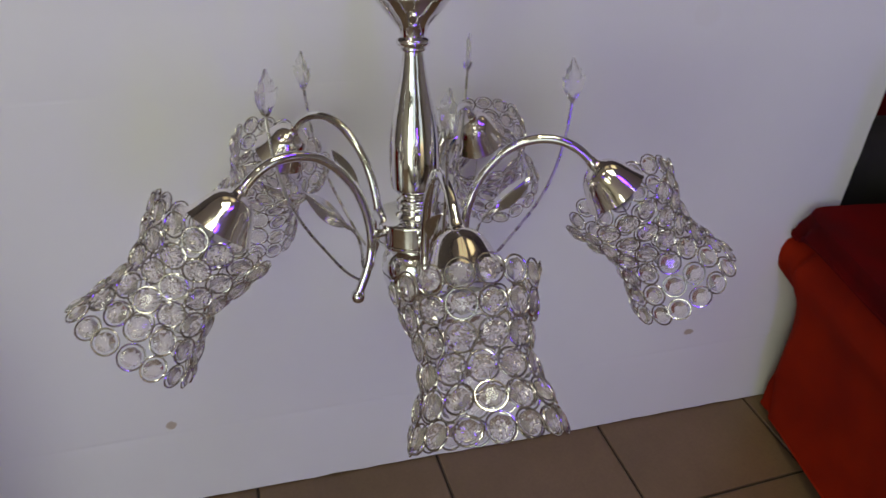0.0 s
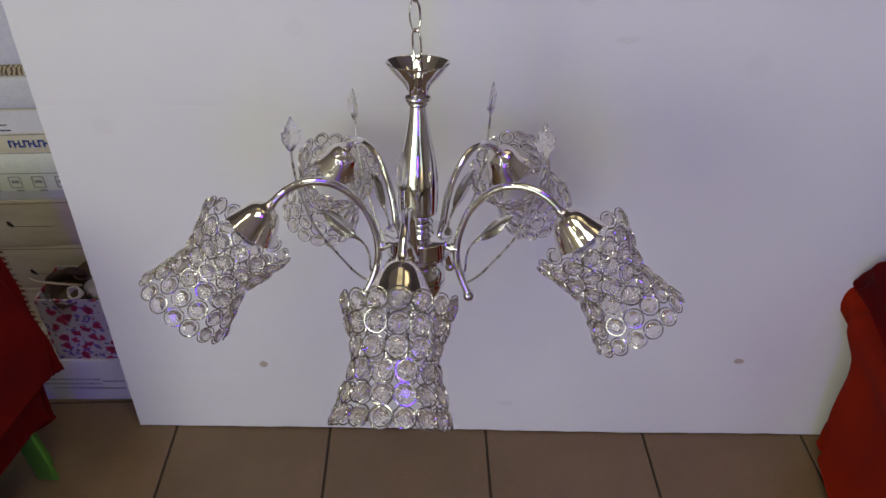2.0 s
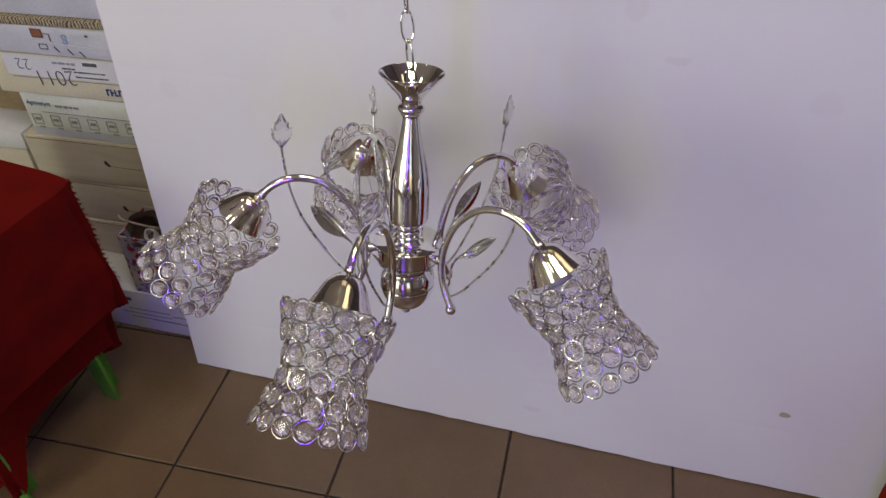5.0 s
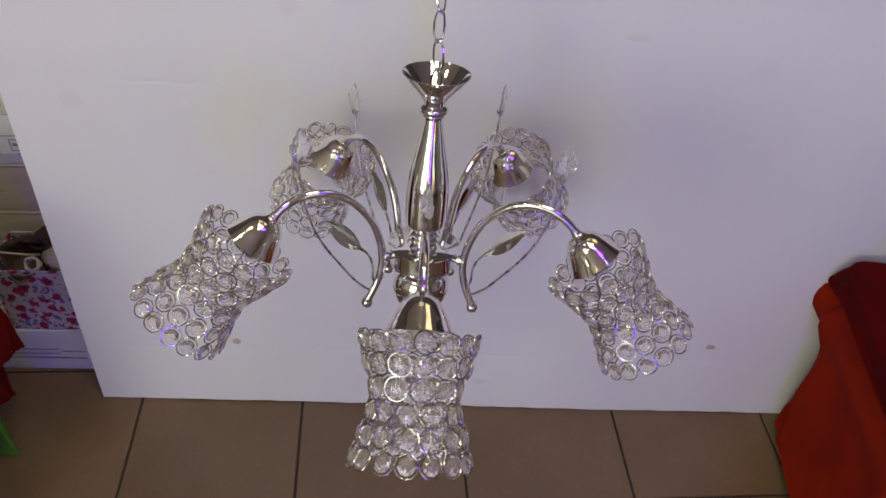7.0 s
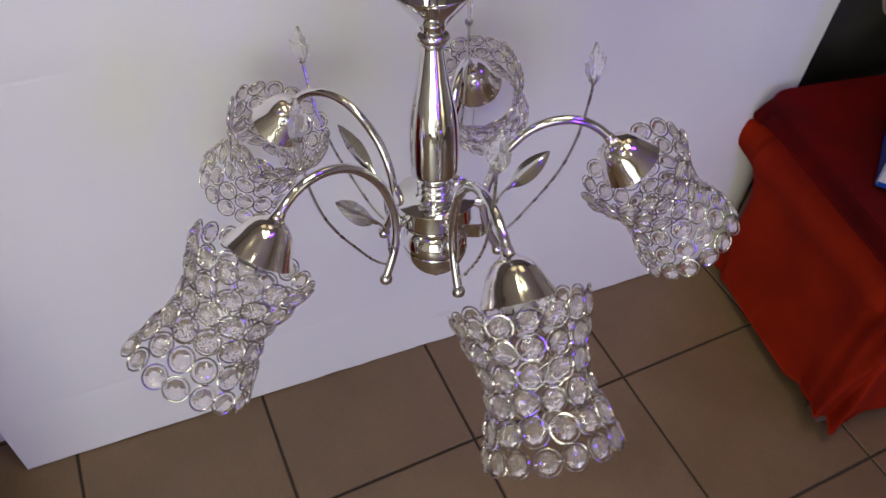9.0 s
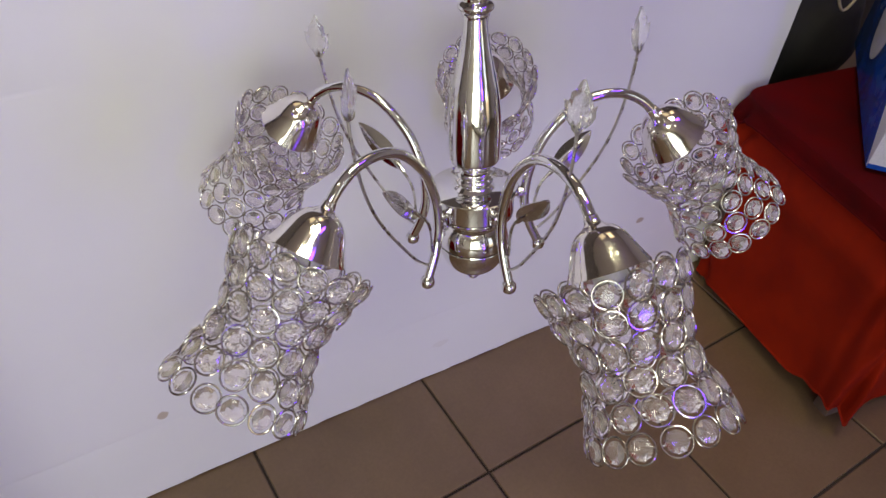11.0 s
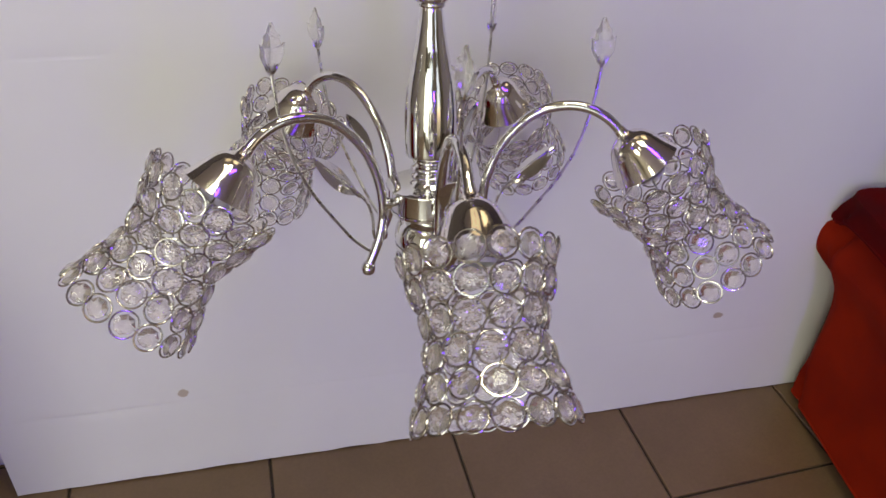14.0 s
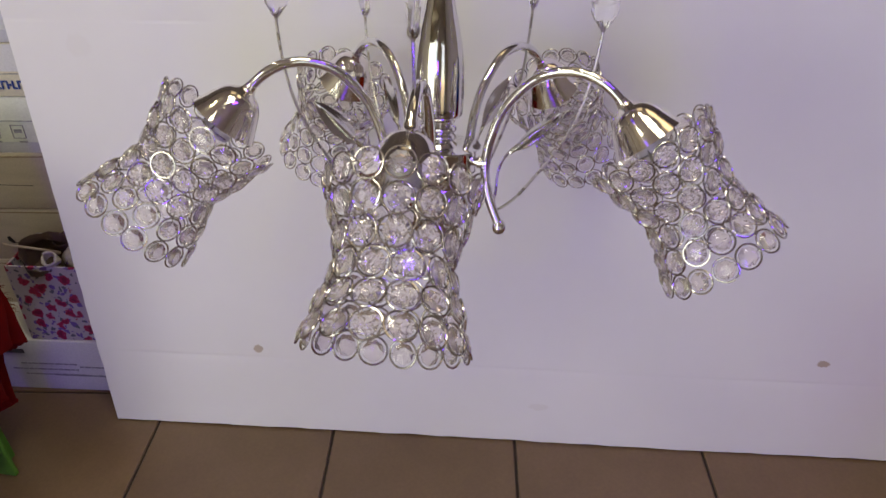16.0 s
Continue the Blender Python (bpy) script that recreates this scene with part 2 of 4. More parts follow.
def floral_material():
    """White paper with red roses and small violet and green leaves."""
    m, t, b = material("floral_paper")
    coord = t.nodes.new("ShaderNodeTexCoord")

    def cells(scale, offset):
        mp = t.nodes.new("ShaderNodeMapping")
        mp.inputs["Location"].default_value = offset
        t.links.new(coord.outputs["Object"], mp.inputs["Vector"])
        wob = noise_of(t, 70, 2)
        add = t.nodes.new("ShaderNodeMix")
        add.data_type = "VECTOR"
        add.inputs["Factor"].default_value = 0.02
        t.links.new(mp.outputs["Vector"], add.inputs["A"])
        t.links.new(wob.outputs["Color"], add.inputs["B"])
        v = node(t, "ShaderNodeTexVoronoi", Scale=scale, Randomness=0.9)
        t.links.new(add.outputs["Result"], v.inputs["Vector"])
        return v

    paper = noise_of(t, 12, 3)
    colour = ramp(t, paper.outputs["Fac"], ((0.3, (0.46, 0.42, 0.43)), (0.7, (0.58, 0.53, 0.55)))).outputs["Color"]
    for scale, offset, reach, tint in ((66, (0.3, 0, 0.1), 0.36, (0.17, 0.11, 0.36)), (62, (0.7, 0.2, 0), 0.27, (0.13, 0.14, 0.16)), (36, (0, 0, 0), 0.37, (0.36, 0.025, 0.07)), (36, (0, 0, 0), 0.21, (0.20, 0.01, 0.04))):
        v = cells(scale, offset)
        mask = ramp(t, v.outputs["Distance"], ((reach - 0.04, (1, 1, 1)), (reach, (0, 0, 0))))
        colour = mix(t, mask.outputs["Color"], colour, tint)
    t.links.new(colour, b.inputs["Base Color"])
    b.inputs["Roughness"].default_value = 0.6
    return m


FLORAL = floral_material()


def corrugated_material():
    """The fluted edge of thick corrugated board."""
    m, t, b = material("corrugated_edge")
    coord = t.nodes.new("ShaderNodeTexCoord")
    w = node(t, "ShaderNodeTexWave", Scale=44, Distortion=9, Detail=3)
    t.links.new(coord.outputs["Object"], w.inputs["Vector"])
    r = ramp(t, w.outputs["Fac"], ((0.25, (0.10, 0.075, 0.04)), (0.6, (0.45, 0.38, 0.26))))
    t.links.new(r.outputs["Color"], b.inputs["Base Color"])
    b.inputs["Roughness"].default_value = 0.9
    bump(t, b, w.outputs["Fac"], 0.6, 0.003)
    return m


FLUTED = corrugated_material()


# ---- mesh helpers ----
def mesh_of(bm, mat, smooth=True, angle=35):
    bmesh.ops.recalc_face_normals(bm, faces=bm.faces)
    if smooth:
        for f in bm.faces:
            f.smooth = True
        for e in bm.edges:
            e.smooth = len(e.link_faces) == 2 and e.calc_face_angle(0) < radians(angle)
    me = bpy.data.meshes.new("mesh")
    bm.to_mesh(me)
    bm.free()
    me.materials.append(mat)
    return me


def part(name, bm, mat, parent, label="", smooth=True, m=None):
    data = bm if isinstance(bm, bpy.types.Mesh) else mesh_of(bm, mat, smooth)
    ob = new(name, data)
    ob.parent = parent
    if m is not None:
        ob.matrix_basis = m
    if label:
        ob["label"] = label
    return ob


def thing(name, bm, mat, m, label, category, group="", kind="", smooth=True):
    ob = new(name, mesh_of(bm, mat, smooth) if bm is not None else None)
    ob.matrix_basis = m
    if bm is None:
        ob.empty_display_size = 0.05
    return tagged(ob, label, category, group, kind)


def lathe(profile, n=40):
    bm = bmesh.new()
    rings = []
    for r, z in profile:
        if r < 1e-5:
            rings.append([bm.verts.new((0, 0, z))])
        else:
            rings.append([bm.verts.new((r * math.cos(2 * math.pi * i / n), r * math.sin(2 * math.pi * i / n), z)) for i in range(n)])
    for a, b in zip(rings, rings[1:]):
        for i in range(n):
            j = (i + 1) % n
            if len(a) == 1 and len(b) > 1:
                bm.faces.new((a[0], b[i], b[j]))
            elif len(b) == 1 and len(a) > 1:
                bm.faces.new((a[i], a[j], b[0]))
            elif len(a) > 1:
                bm.faces.new((a[i], a[j], b[j], b[i]))
    return bm


def smooth_line(points, steps=8, closed=False):
    """A Catmull-Rom line through the points."""
    pts = [Vector(p) for p in points]
    n = len(pts)
    out = []
    spans = n if closed else n - 1
    for i in range(spans):
        p0 = pts[(i - 1) % n] if closed or i else pts[0] * 2 - pts[1]
        p1, p2 = pts[i], pts[(i + 1) % n]
        p3 = pts[(i + 2) % n] if closed or i + 2 < n else p2 * 2 - p1
        for s in range(steps):
            u = s / steps
            out.append(0.5 * ((2 * p1) + (p2 - p0) * u + (2 * p0 - 5 * p1 + 4 * p2 - p3) * u * u + (3 * p1 - p0 - 3 * p2 + p3) * u ** 3))
    if not closed:
        out.append(pts[-1])
    return out


def tube(points, radius, n=12, closed=False, bm=None):
    """A round rod along the points; radius is a number or one for each point."""
    bm = bm or bmesh.new()
    pts = [Vector(p) for p in points]
    count = len(pts)
    rad = radius if isinstance(radius, (list, tuple)) else [radius] * count
    rings, side = [], None
    for i, p in enumerate(pts):
        a = pts[(i - 1) % count] if closed or i else p
        b = pts[(i + 1) % count] if closed or i < count - 1 else p
        d = (b - a).normalized()
        if side is None:
            side = d.cross(Vector((0.3, 0.2, 1))).normalized()
        side = (side - d * side.dot(d)).normalized()
        up = d.cross(side)
        rings.append([bm.verts.new(p + (side * math.cos(2 * math.pi * k / n) + up * math.sin(2 * math.pi * k / n)) * rad[i]) for k in range(n)])
    for i in range(count if closed else count - 1):
        a, b = rings[i], rings[(i + 1) % count]
        for k in range(n):
            bm.faces.new((a[k], a[(k + 1) % n], b[(k + 1) % n], b[k]))
    if not closed:
        bm.faces.new(rings[0])
        bm.faces.new(rings[-1])
    return bm


def block(size, centre=(0, 0, 0), bevel=0.002, segments=2, bm=None):
    own = bmesh.new()
    bmesh.ops.create_cube(own, size=1, matrix=Matrix.Translation(centre) @ Matrix.Diagonal((*size, 1)))
    if bevel:
        bmesh.ops.bevel(own, geom=own.edges[:], offset=bevel, segments=segments, affect="EDGES", profile=0.5)
    if bm is None:
        return own
    me = bpy.data.meshes.new("tmp")
    own.to_mesh(me)
    own.free()
    bm.from_mesh(me)
    bpy.data.meshes.remove(me)
    return bm


def ball(radius, centre=(0, 0, 0), stretch=(1, 1, 1), seg=20):
    bm = bmesh.new()
    bmesh.ops.create_uvsphere(bm, u_segments=seg, v_segments=seg // 2 + 2, radius=radius, matrix=Matrix.Translation(centre) @ Matrix.Diagonal((*stretch, 1)))
    return bm


def roughen(bm, amount, scale, seed=0.0):
    for v in bm.verts:
        v.co += noise.noise_vector(v.co * scale + Vector((seed, seed * 2, -seed))) * amount


# ---- the room ----
W0, W1, D0, D1 = -2.45, 3.1, -3.2, 0.95


def structure(name, bm, mat, label, category, smooth=True):
    return thing(name, bm, mat, Matrix(), label, category, kind="structure", smooth=smooth)


floor = structure("floor", block((W1 - W0 + 0.4, D1 - D0 + 0.4, 0.1), ((W0 + W1) / 2, (D0 + D1) / 2, -0.0545), 0), GROUT, "dark grout bed under the brown floor tiles", "floor")
structure("ceiling", block((W1 - W0 + 0.4, D1 - D0 + 0.4, 0.1), ((W0 + W1) / 2, (D0 + D1) / 2, HIGH + 0.05), 0), CEILING, "plain warm cream painted shop ceiling", "ceiling")
structure("wall_north", block((W1 - W0, 0.1, HIGH), ((W0 + W1) / 2, D1 + 0.05, HIGH / 2), 0), BACK_WALL, "wall behind the stacked cartons, with the shade there put into its dark brown colour", "wall")
structure("wall_west", block((0.1, D1 - D0 + 0.2, HIGH), (W0 - 0.05, (D0 + D1) / 2, HIGH / 2), 0), WALL, "beige painted side wall of the shop", "wall")
structure("wall_east", block((0.1, D1 - D0 + 0.2, HIGH), (W1 + 0.05, (D0 + D1) / 2, HIGH / 2), 0), WALL, "beige painted side wall of the shop", "wall")
# street wall with a shop window and a glazed door
wall_bm = bmesh.new()
for x0, x1, z0, z1 in ((W0, -2.3, 0, HIGH), (-2.3, 0.1, 0, 0.15), (-2.3, 0.1, 2.3, HIGH), (0.1, 1.3, 0, HIGH), (1.3, 2.2, 2.15, HIGH), (2.2, W1, 0, HIGH)):
    block((x1 - x0, 0.12, z1 - z0), ((x0 + x1) / 2, D0 - 0.06, (z0 + z1) / 2), 0, bm=wall_bm)
structure("wall_south", wall_bm, WALL, "beige painted street wall with window and door openings", "wall")


def glazed(name, x0, x1, z0, z1, label, category, panes=1):
    ob = thing(name, None, None, pose((x0 + x1) / 2, D0 - 0.06, z0), label, category, kind="structure")
    w, h = x1 - x0, z1 - z0
    bm = bmesh.new()
    for cx, cz, sx, sz in ((0, 0.03, w, 0.06), (0, h - 0.03, w, 0.06), (-w / 2 + 0.03, h / 2, 0.06, h - 0.12), (w / 2 - 0.03, h / 2, 0.06, h - 0.12)):
        block((sx, 0.07, sz), (cx, 0, cz), 0.004, bm=bm)
    for k in range(1, panes):
        block((0.13, 0.07, h - 0.12), (-w / 2 + w * k / panes, 0, h / 2), 0.004, bm=bm)
    part("window_frame", bm, FRAME_PAINT, ob)
    pane = part("pane", block((w - 0.12, 0.006, h - 0.12), (0, 0, h / 2), 0), PANE, ob, smooth=False)
    pane.visible_shadow = False
    return ob


glazed("window_1", -2.3, 0.1, 0.15, 2.3, "wide three-part shop window with a brown frame", "window", 3)
glazed("door_1", 1.3, 2.2, 0.0, 2.15, "glazed shop door with a brown frame", "door")

# violet tube lamps
tube_lamp = thing("tube_lamp", None, None, pose(1.40, -0.80, HIGH), "slim violet tube lamp fixed to the shop's ceiling or wall", "lamp", "violet tube lamps")
part("housing", block((0.66, 0.28, 0.045), (0, 0, -0.0225), 0.006), FRAME_PAINT, tube_lamp)
copy_thing(tube_lamp, pose(-0.95, -0.75, HIGH))
copy_thing(tube_lamp, pose(0.46, D0, 0.80, 0, 90, 0) @ pose(0, 0, 0, 90, 0, 0))

# frames round the added fill panels
panel_lamp = thing("panel_lamp", None, None, pose(FILL_PANELS[0][0], FILL_PANELS[0][1], HIGH), "unseen square warm white fill panel added under the ceiling", "lamp", "panel lamps")
bm = bmesh.new()
for cx, cy, sx, sy in ((0, 0.29, 0.60, 0.02), (0, -0.29, 0.60, 0.02), (0.29, 0, 0.02, 0.56), (-0.29, 0, 0.02, 0.56)):
    block((sx, sy, 0.05), (cx, cy, -0.025), 0.003, bm=bm)
part("frame", bm, FRAME_PAINT, panel_lamp)
for lamp_x, lamp_y, watts, colour in FILL_PANELS[1:]:
    copy_thing(panel_lamp, pose(lamp_x, lamp_y, HIGH))

# rims of the added fill spots
fill_spot = thing("fill_spot", lathe([(0.085, 0.0), (0.100, 0.0), (0.100, -0.006), (0.092, -0.012), (0.085, -0.012), (0.085, 0.0)], 32), CHROME, pose(FILL_SPOTS[0][0], FILL_SPOTS[0][1], HIGH), "unseen small round warm fill lamp with a chrome rim, added under the ceiling", "lamp", "spot lamps")
for lamp_x, lamp_y, watts in FILL_SPOTS[1:]:
    copy_thing(fill_spot, pose(lamp_x, lamp_y, HIGH))

# ---- the white board ----
BASE_Y, BASE_SLOPE, LEAN_BACK = 0.2568, -0.0502, 2.86
board_m = pose(0, BASE_Y, 0.003, 0, 0, math.degrees(math.atan(BASE_SLOPE))) @ pose(0, 0, 0, -LEAN_BACK, 0, 0)


def board_mesh():
    bm = bmesh.new()
    nx, tall, thick = 72, 0.945, 0.007
    heights = sorted({round(v, 4) for v in [i * tall / 40 for i in range(41)] + [0.160, 0.1635, 0.167, 0.731, 0.7345, 0.738]})
    layers = []
    for back in (0, 1):
        grid = []
        for z in heights:
            v = z / tall
            row = []
            for i in range(nx + 1):
                u = i / nx
                left, right = -0.079 + 0.013 * v, 1.376 + 0.055 * v
                x = left + (right - left) * u
                y = 0.0035 * noise.noise(Vector((x * 1.7, 3.1, z * 1.9))) + 0.0008 * noise.noise(Vector((x * 14, 1.7, z * 14)))
                if abs(z - 0.1635) < 1e-3:
                    y += 0.0009 * (0.6 + 0.5 * noise.noise(Vector((x * 5, 0, 0))))
                if abs(z - 0.7345) < 1e-3:
                    y += 0.0009 * max(0.0, 1.0 - u * 1.3) * (0.4 + 1.2 * noise.noise(Vector((x * 9, 2, 0))))
                zz = z
                if z == 0:
                    zz += 0.0022 * noise.noise(Vector((x * 22, 9, 0))) + 0.0015 * noise.noise(Vector((x * 70, 4, 0)))
                if z == heights[-1]:
                    zz += 0.002 * noise.noise(Vector((x * 15, 5, 0)))
                if i in (0, nx):
                    x += 0.0016 * noise.noise(Vector((z * 30, i, 2)))
                row.append(bm.verts.new((x, y + back * thick, zz)))
            grid.append(row)
        layers.append(grid)
    f, b = layers
    for j in range(len(heights) - 1):
        for i in range(nx):
            bm.faces.new((f[j][i], f[j][i + 1], f[j + 1][i + 1], f[j + 1][i]))
            bm.faces.new((b[j][i + 1], b[j][i], b[j + 1][i], b[j + 1][i + 1]))
        for i in (0, nx):
            bm.faces.new((f[j][i], f[j + 1][i], b[j + 1][i], b[j][i]))
    for j in (0, -1):
        for i in range(nx):
            bm.faces.new((f[j][i], b[j][i], b[j][i + 1], f[j][i + 1]))
    return bm


thing("display_board", board_mesh(), BOARD, board_m, "white creased card sheet with two brown spots leaning behind the chandelier", "board")

# ---- the chandelier ----
# arm angles round the stem: 0 faces the viewer
ARMS = [-75.2, -145.8, 141.1, 68.9, -5.02]
chandelier_m = pose(0.54097, -0.01392, 0.75, -10.094, 1.591, 0)
chandelier = thing("chandelier", None, None, chandelier_m, "five-armed chrome chandelier with crystal bead shades hanging on a chain", "chandelier")


def rounded(profile, steps=5):
    return [(max(0.0, p.x), p.y) for p in smooth_line([(r, z, 0) for r, z in profile], steps)]


part("flared_cup", lathe(rounded([(0.0095, 0.1335), (0.0115, 0.1335), (0.0122, 0.137), (0.0145, 0.1425), (0.0195, 0.149), (0.0268, 0.157), (0.033, 0.1645), (0.0374, 0.1703), (0.0371, 0.1711), (0.0363, 0.1706), (0.032, 0.1652), (0.0258, 0.158), (0.0184, 0.1502), (0.0132, 0.144), (0.0100, 0.1405)]) + [(0, 0.1405)], 56), CHROME, chandelier, "flared chrome cup at the stem's top")
part("collar", lathe(rounded([(0.008, 0.1342), (0.0125, 0.1340), (0.0158, 0.1318), (0.0164, 0.1290), (0.0150, 0.1262), (0.0122, 0.1248), (0.0128, 0.1232), (0.0122, 0.1214), (0.0095, 0.1205)]), 48), CHROME, chandelier)
part("stem", lathe([(0.0, 0.1215)] + rounded([(0.0102, 0.1215), (0.0103, 0.117), (0.0122, 0.103), (0.0152, 0.086), (0.0189, 0.069), (0.0221, 0.053), (0.0243, 0.036), (0.0252, 0.020), (0.0252, 0.002), (0.0247, -0.0125), (0.0236, -0.0168), (0.0212, -0.0184)]) + [(0.0, -0.0184)], 56), STEM_CHROME, chandelier, "bottle-shaped polished chrome stem")
part("neck", lathe(rounded([(0.0130, -0.0180), (0.0150, -0.0195), (0.0172, -0.0215), (0.0172, -0.0235), (0.0150, -0.0255), (0.0180, -0.0283), (0.0191, -0.0305), (0.0181, -0.0327), (0.0157, -0.0345), (0.0180, -0.0368), (0.0187, -0.0387), (0.0180, -0.0406), (0.0160, -0.0424), (0.0176, -0.0440), (0.0207, -0.0474)]), 44), CHROME, chandelier)
part("hub", lathe([(0.0, -0.0470), (0.0436, -0.0470), (0.0442, -0.0474), (0.0443, -0.0482), (0.0436, -0.0488), (0.0404, -0.0490), (0.0402, -0.0500), (0.0402, -0.0704), (0.0399, -0.0708), (0.0378, -0.0708), (0.0378, -0.0720), (0.0399, -0.0720), (0.0402, -0.0724), (0.0400, -0.0748), (0.0390, -0.0758), (0.0, -0.0758)], 72), CHROME, chandelier, "round polished chrome hub plate and drum")
part("lower_ball", lathe(rounded([(0.0240, -0.0755), (0.0222, -0.0775), (0.0246, -0.0792), (0.0228, -0.0808), (0.0262, -0.0832), (0.0312, -0.0880), (0.0346, -0.0955), (0.0359, -0.1030), (0.0357, -0.1085)], 4) + [(0.0355, -0.1094), (0.0328, -0.1094), (0.0328, -0.1110), (0.0355, -0.1110), (0.0358, -0.1118)] + rounded([(0.0358, -0.1118), (0.0348, -0.119), (0.0308, -0.1298), (0.0236, -0.1400), (0.0122, -0.1466), (0.0050, -0.1482)]) + [(0.0, -0.1482)], 56), CHROME, chandelier)
part("finial", lathe([(0.0060, -0.1474), (0.0062, -0.1490), (0.0044, -0.1500), (0.0044, -0.1512), (0.0066, -0.1530), (0.0068, -0.1552), (0.0050, -0.1578), (0.0, -0.1588)], 20), CHROME, chandelier)

AXIS = Vector((0.645, 0, -0.764)).normalized()   # lean of cup and shade in an arm's plane
APEX = Vector((0.1825, 0, 0.0095))
arm_line = smooth_line([(0.0693, 0, -0.1225), (0.0600, 0, -0.102), (0.0542, 0, -0.083), (0.0525, 0, -0.063), (0.0560, 0, -0.037), (0.0665, 0, -0.0085), (0.0800, 0, 0.0105), (0.0935, 0, 0.0235), (0.1065, 0, 0.0315), (0.1210, 0, 0.0357), (0.1360, 0, 0.0365), (0.1510, 0, 0.0335), (0.1650, 0, 0.0263), (0.1760, 0, 0.0168), APEX + AXIS * 0.004], 5)
arm_mesh = mesh_of(tube(arm_line, 0.0049, 16), CHROME)
knob_mesh = mesh_of(lathe([(0.0, 0.0078), (0.0040, 0.0070), (0.0066, 0.0038), (0.0074, 0.0), (0.0066, -0.0040), (0.0040, -0.0066), (0.0, -0.0075)], 24), CHROME)
peg_bm = tube([(0.040, 0, -0.060), (0.0445, 0, -0.060), (0.045, 0, -0.060), (0.0495, 0, -0.060), (0.050, 0, -0.060), (0.054, 0, -0.060)], [0.0044, 0.0044, 0.0064, 0.0064, 0.0050, 0.0050], 16)
peg_mesh = mesh_of(peg_bm, CHROME)
to_axis = AXIS.to_track_quat("Z", "Y").to_matrix().to_4x4()
cup_mesh = mesh_of(lathe([(0.0, -0.009), (0.0050, -0.009), (0.0056, -0.0085)] + rounded([(0.0058, -0.0070), (0.0062, -0.0042), (0.0076, -0.0016), (0.0108, 0.0006), (0.0152, 0.0032), (0.0192, 0.0072), (0.0226, 0.0126), (0.0259, 0.0196), (0.0295, 0.0276), (0.0338, 0.0360)], 4) + [(0.0330, 0.0363)] + rounded([(0.0286, 0.0280), (0.0250, 0.0200), (0.0217, 0.0132), (0.0182, 0.0080), (0.0146, 0.0045)], 3) + [(0.0, 0.0030)], 52), CUP_CHROME)
socket_mesh = mesh_of(lathe([(0.0, 0.004), (0.0125, 0.004), (0.0125, 0.030), (0.0138, 0.031), (0.0138, 0.048), (0.0128, 0.050), (0.0112, 0.050), (0.0112, 0.034), (0.0, 0.034)], 28), SOCKET)
STALK = [(0.0640, 0, -0.1085), (0.0720, 0, -0.1035), (0.0855, 0, -0.0905), (0.1010, 0, -0.0695), (0.1200, 0, -0.0420), (0.1345, 0, -0.0155), (0.1440, 0, 0.0110), (0.1500, 0, 0.0380), (0.1535, 0, 0.0640), (0.1545, 0, 0.0765)]


def stalk_part(top):
    """A bent wire from the arm's foot up to the given place of the bud."""
    off = Vector(top) - Vector(STALK[-1])
    return tube(smooth_line([Vector(p) + off * (k / 9) ** 1.4 for k, p in enumerate(STALK)], 4), 0.00150, 8)


leaf_stalk_mesh = mesh_of(tube(smooth_line([(0.0600, 0, -0.1035), (0.0640, 0, -0.0880), (0.0645, 0, -0.0730), (0.0685, 0, -0.0570), (0.0765, 0, -0.0455), (0.0840, 0, -0.0375)], 4), 0.00145, 8), WIRE)


def leaf_mesh():
    """A pressed metal leaf: two flat halves folded along the midrib, pointed at the tip, with a short clip at the stalk."""
    bm = bmesh.new()
    n, across, long, wide = 18, 4, 0.060, 0.0112
    layers = []
    for side in (0.0004, -0.0004):
        grid = []
        for i in range(n + 1):
            u = i / n
            w = wide * (math.sin(math.pi * u ** 0.92) ** 0.82 if 0 < u < 1 else 0) + 0.0004
            row = []
            for k in range(-across, across + 1):
                v = k / across
                row.append(bm.verts.new((u * long, v * w, -0.20 * abs(v) * w + (0.0005 if k == 0 else 0.0) + side - 0.006 * (u - 0.4) ** 2)))
            grid.append(row)
        layers.append(grid)
    a, b = layers
    for i in range(n):
        for k in range(2 * across):
            bm.faces.new((a[i][k], a[i + 1][k], a[i + 1][k + 1], a[i][k + 1]))
            bm.faces.new((b[i][k + 1], b[i + 1][k + 1], b[i + 1][k], b[i][k]))
        for k in (0, 2 * across):
            bm.faces.new((a[i][k], b[i][k], b[i + 1][k], a[i + 1][k]))
    bm.faces.new(a[0] + b[0][::-1])
    bm.faces.new(a[n] + b[n][::-1])
    tube([(-0.004, 0, -0.001), (0.003, 0, -0.001), (0.010, 0, -0.0006), (0.014, 0, -0.0003)], [0.0020, 0.0024, 0.0017, 0.0008], 8, bm=bm)
    return mesh_of(bm, LEAF, angle=14)


leaf_data = leaf_mesh()


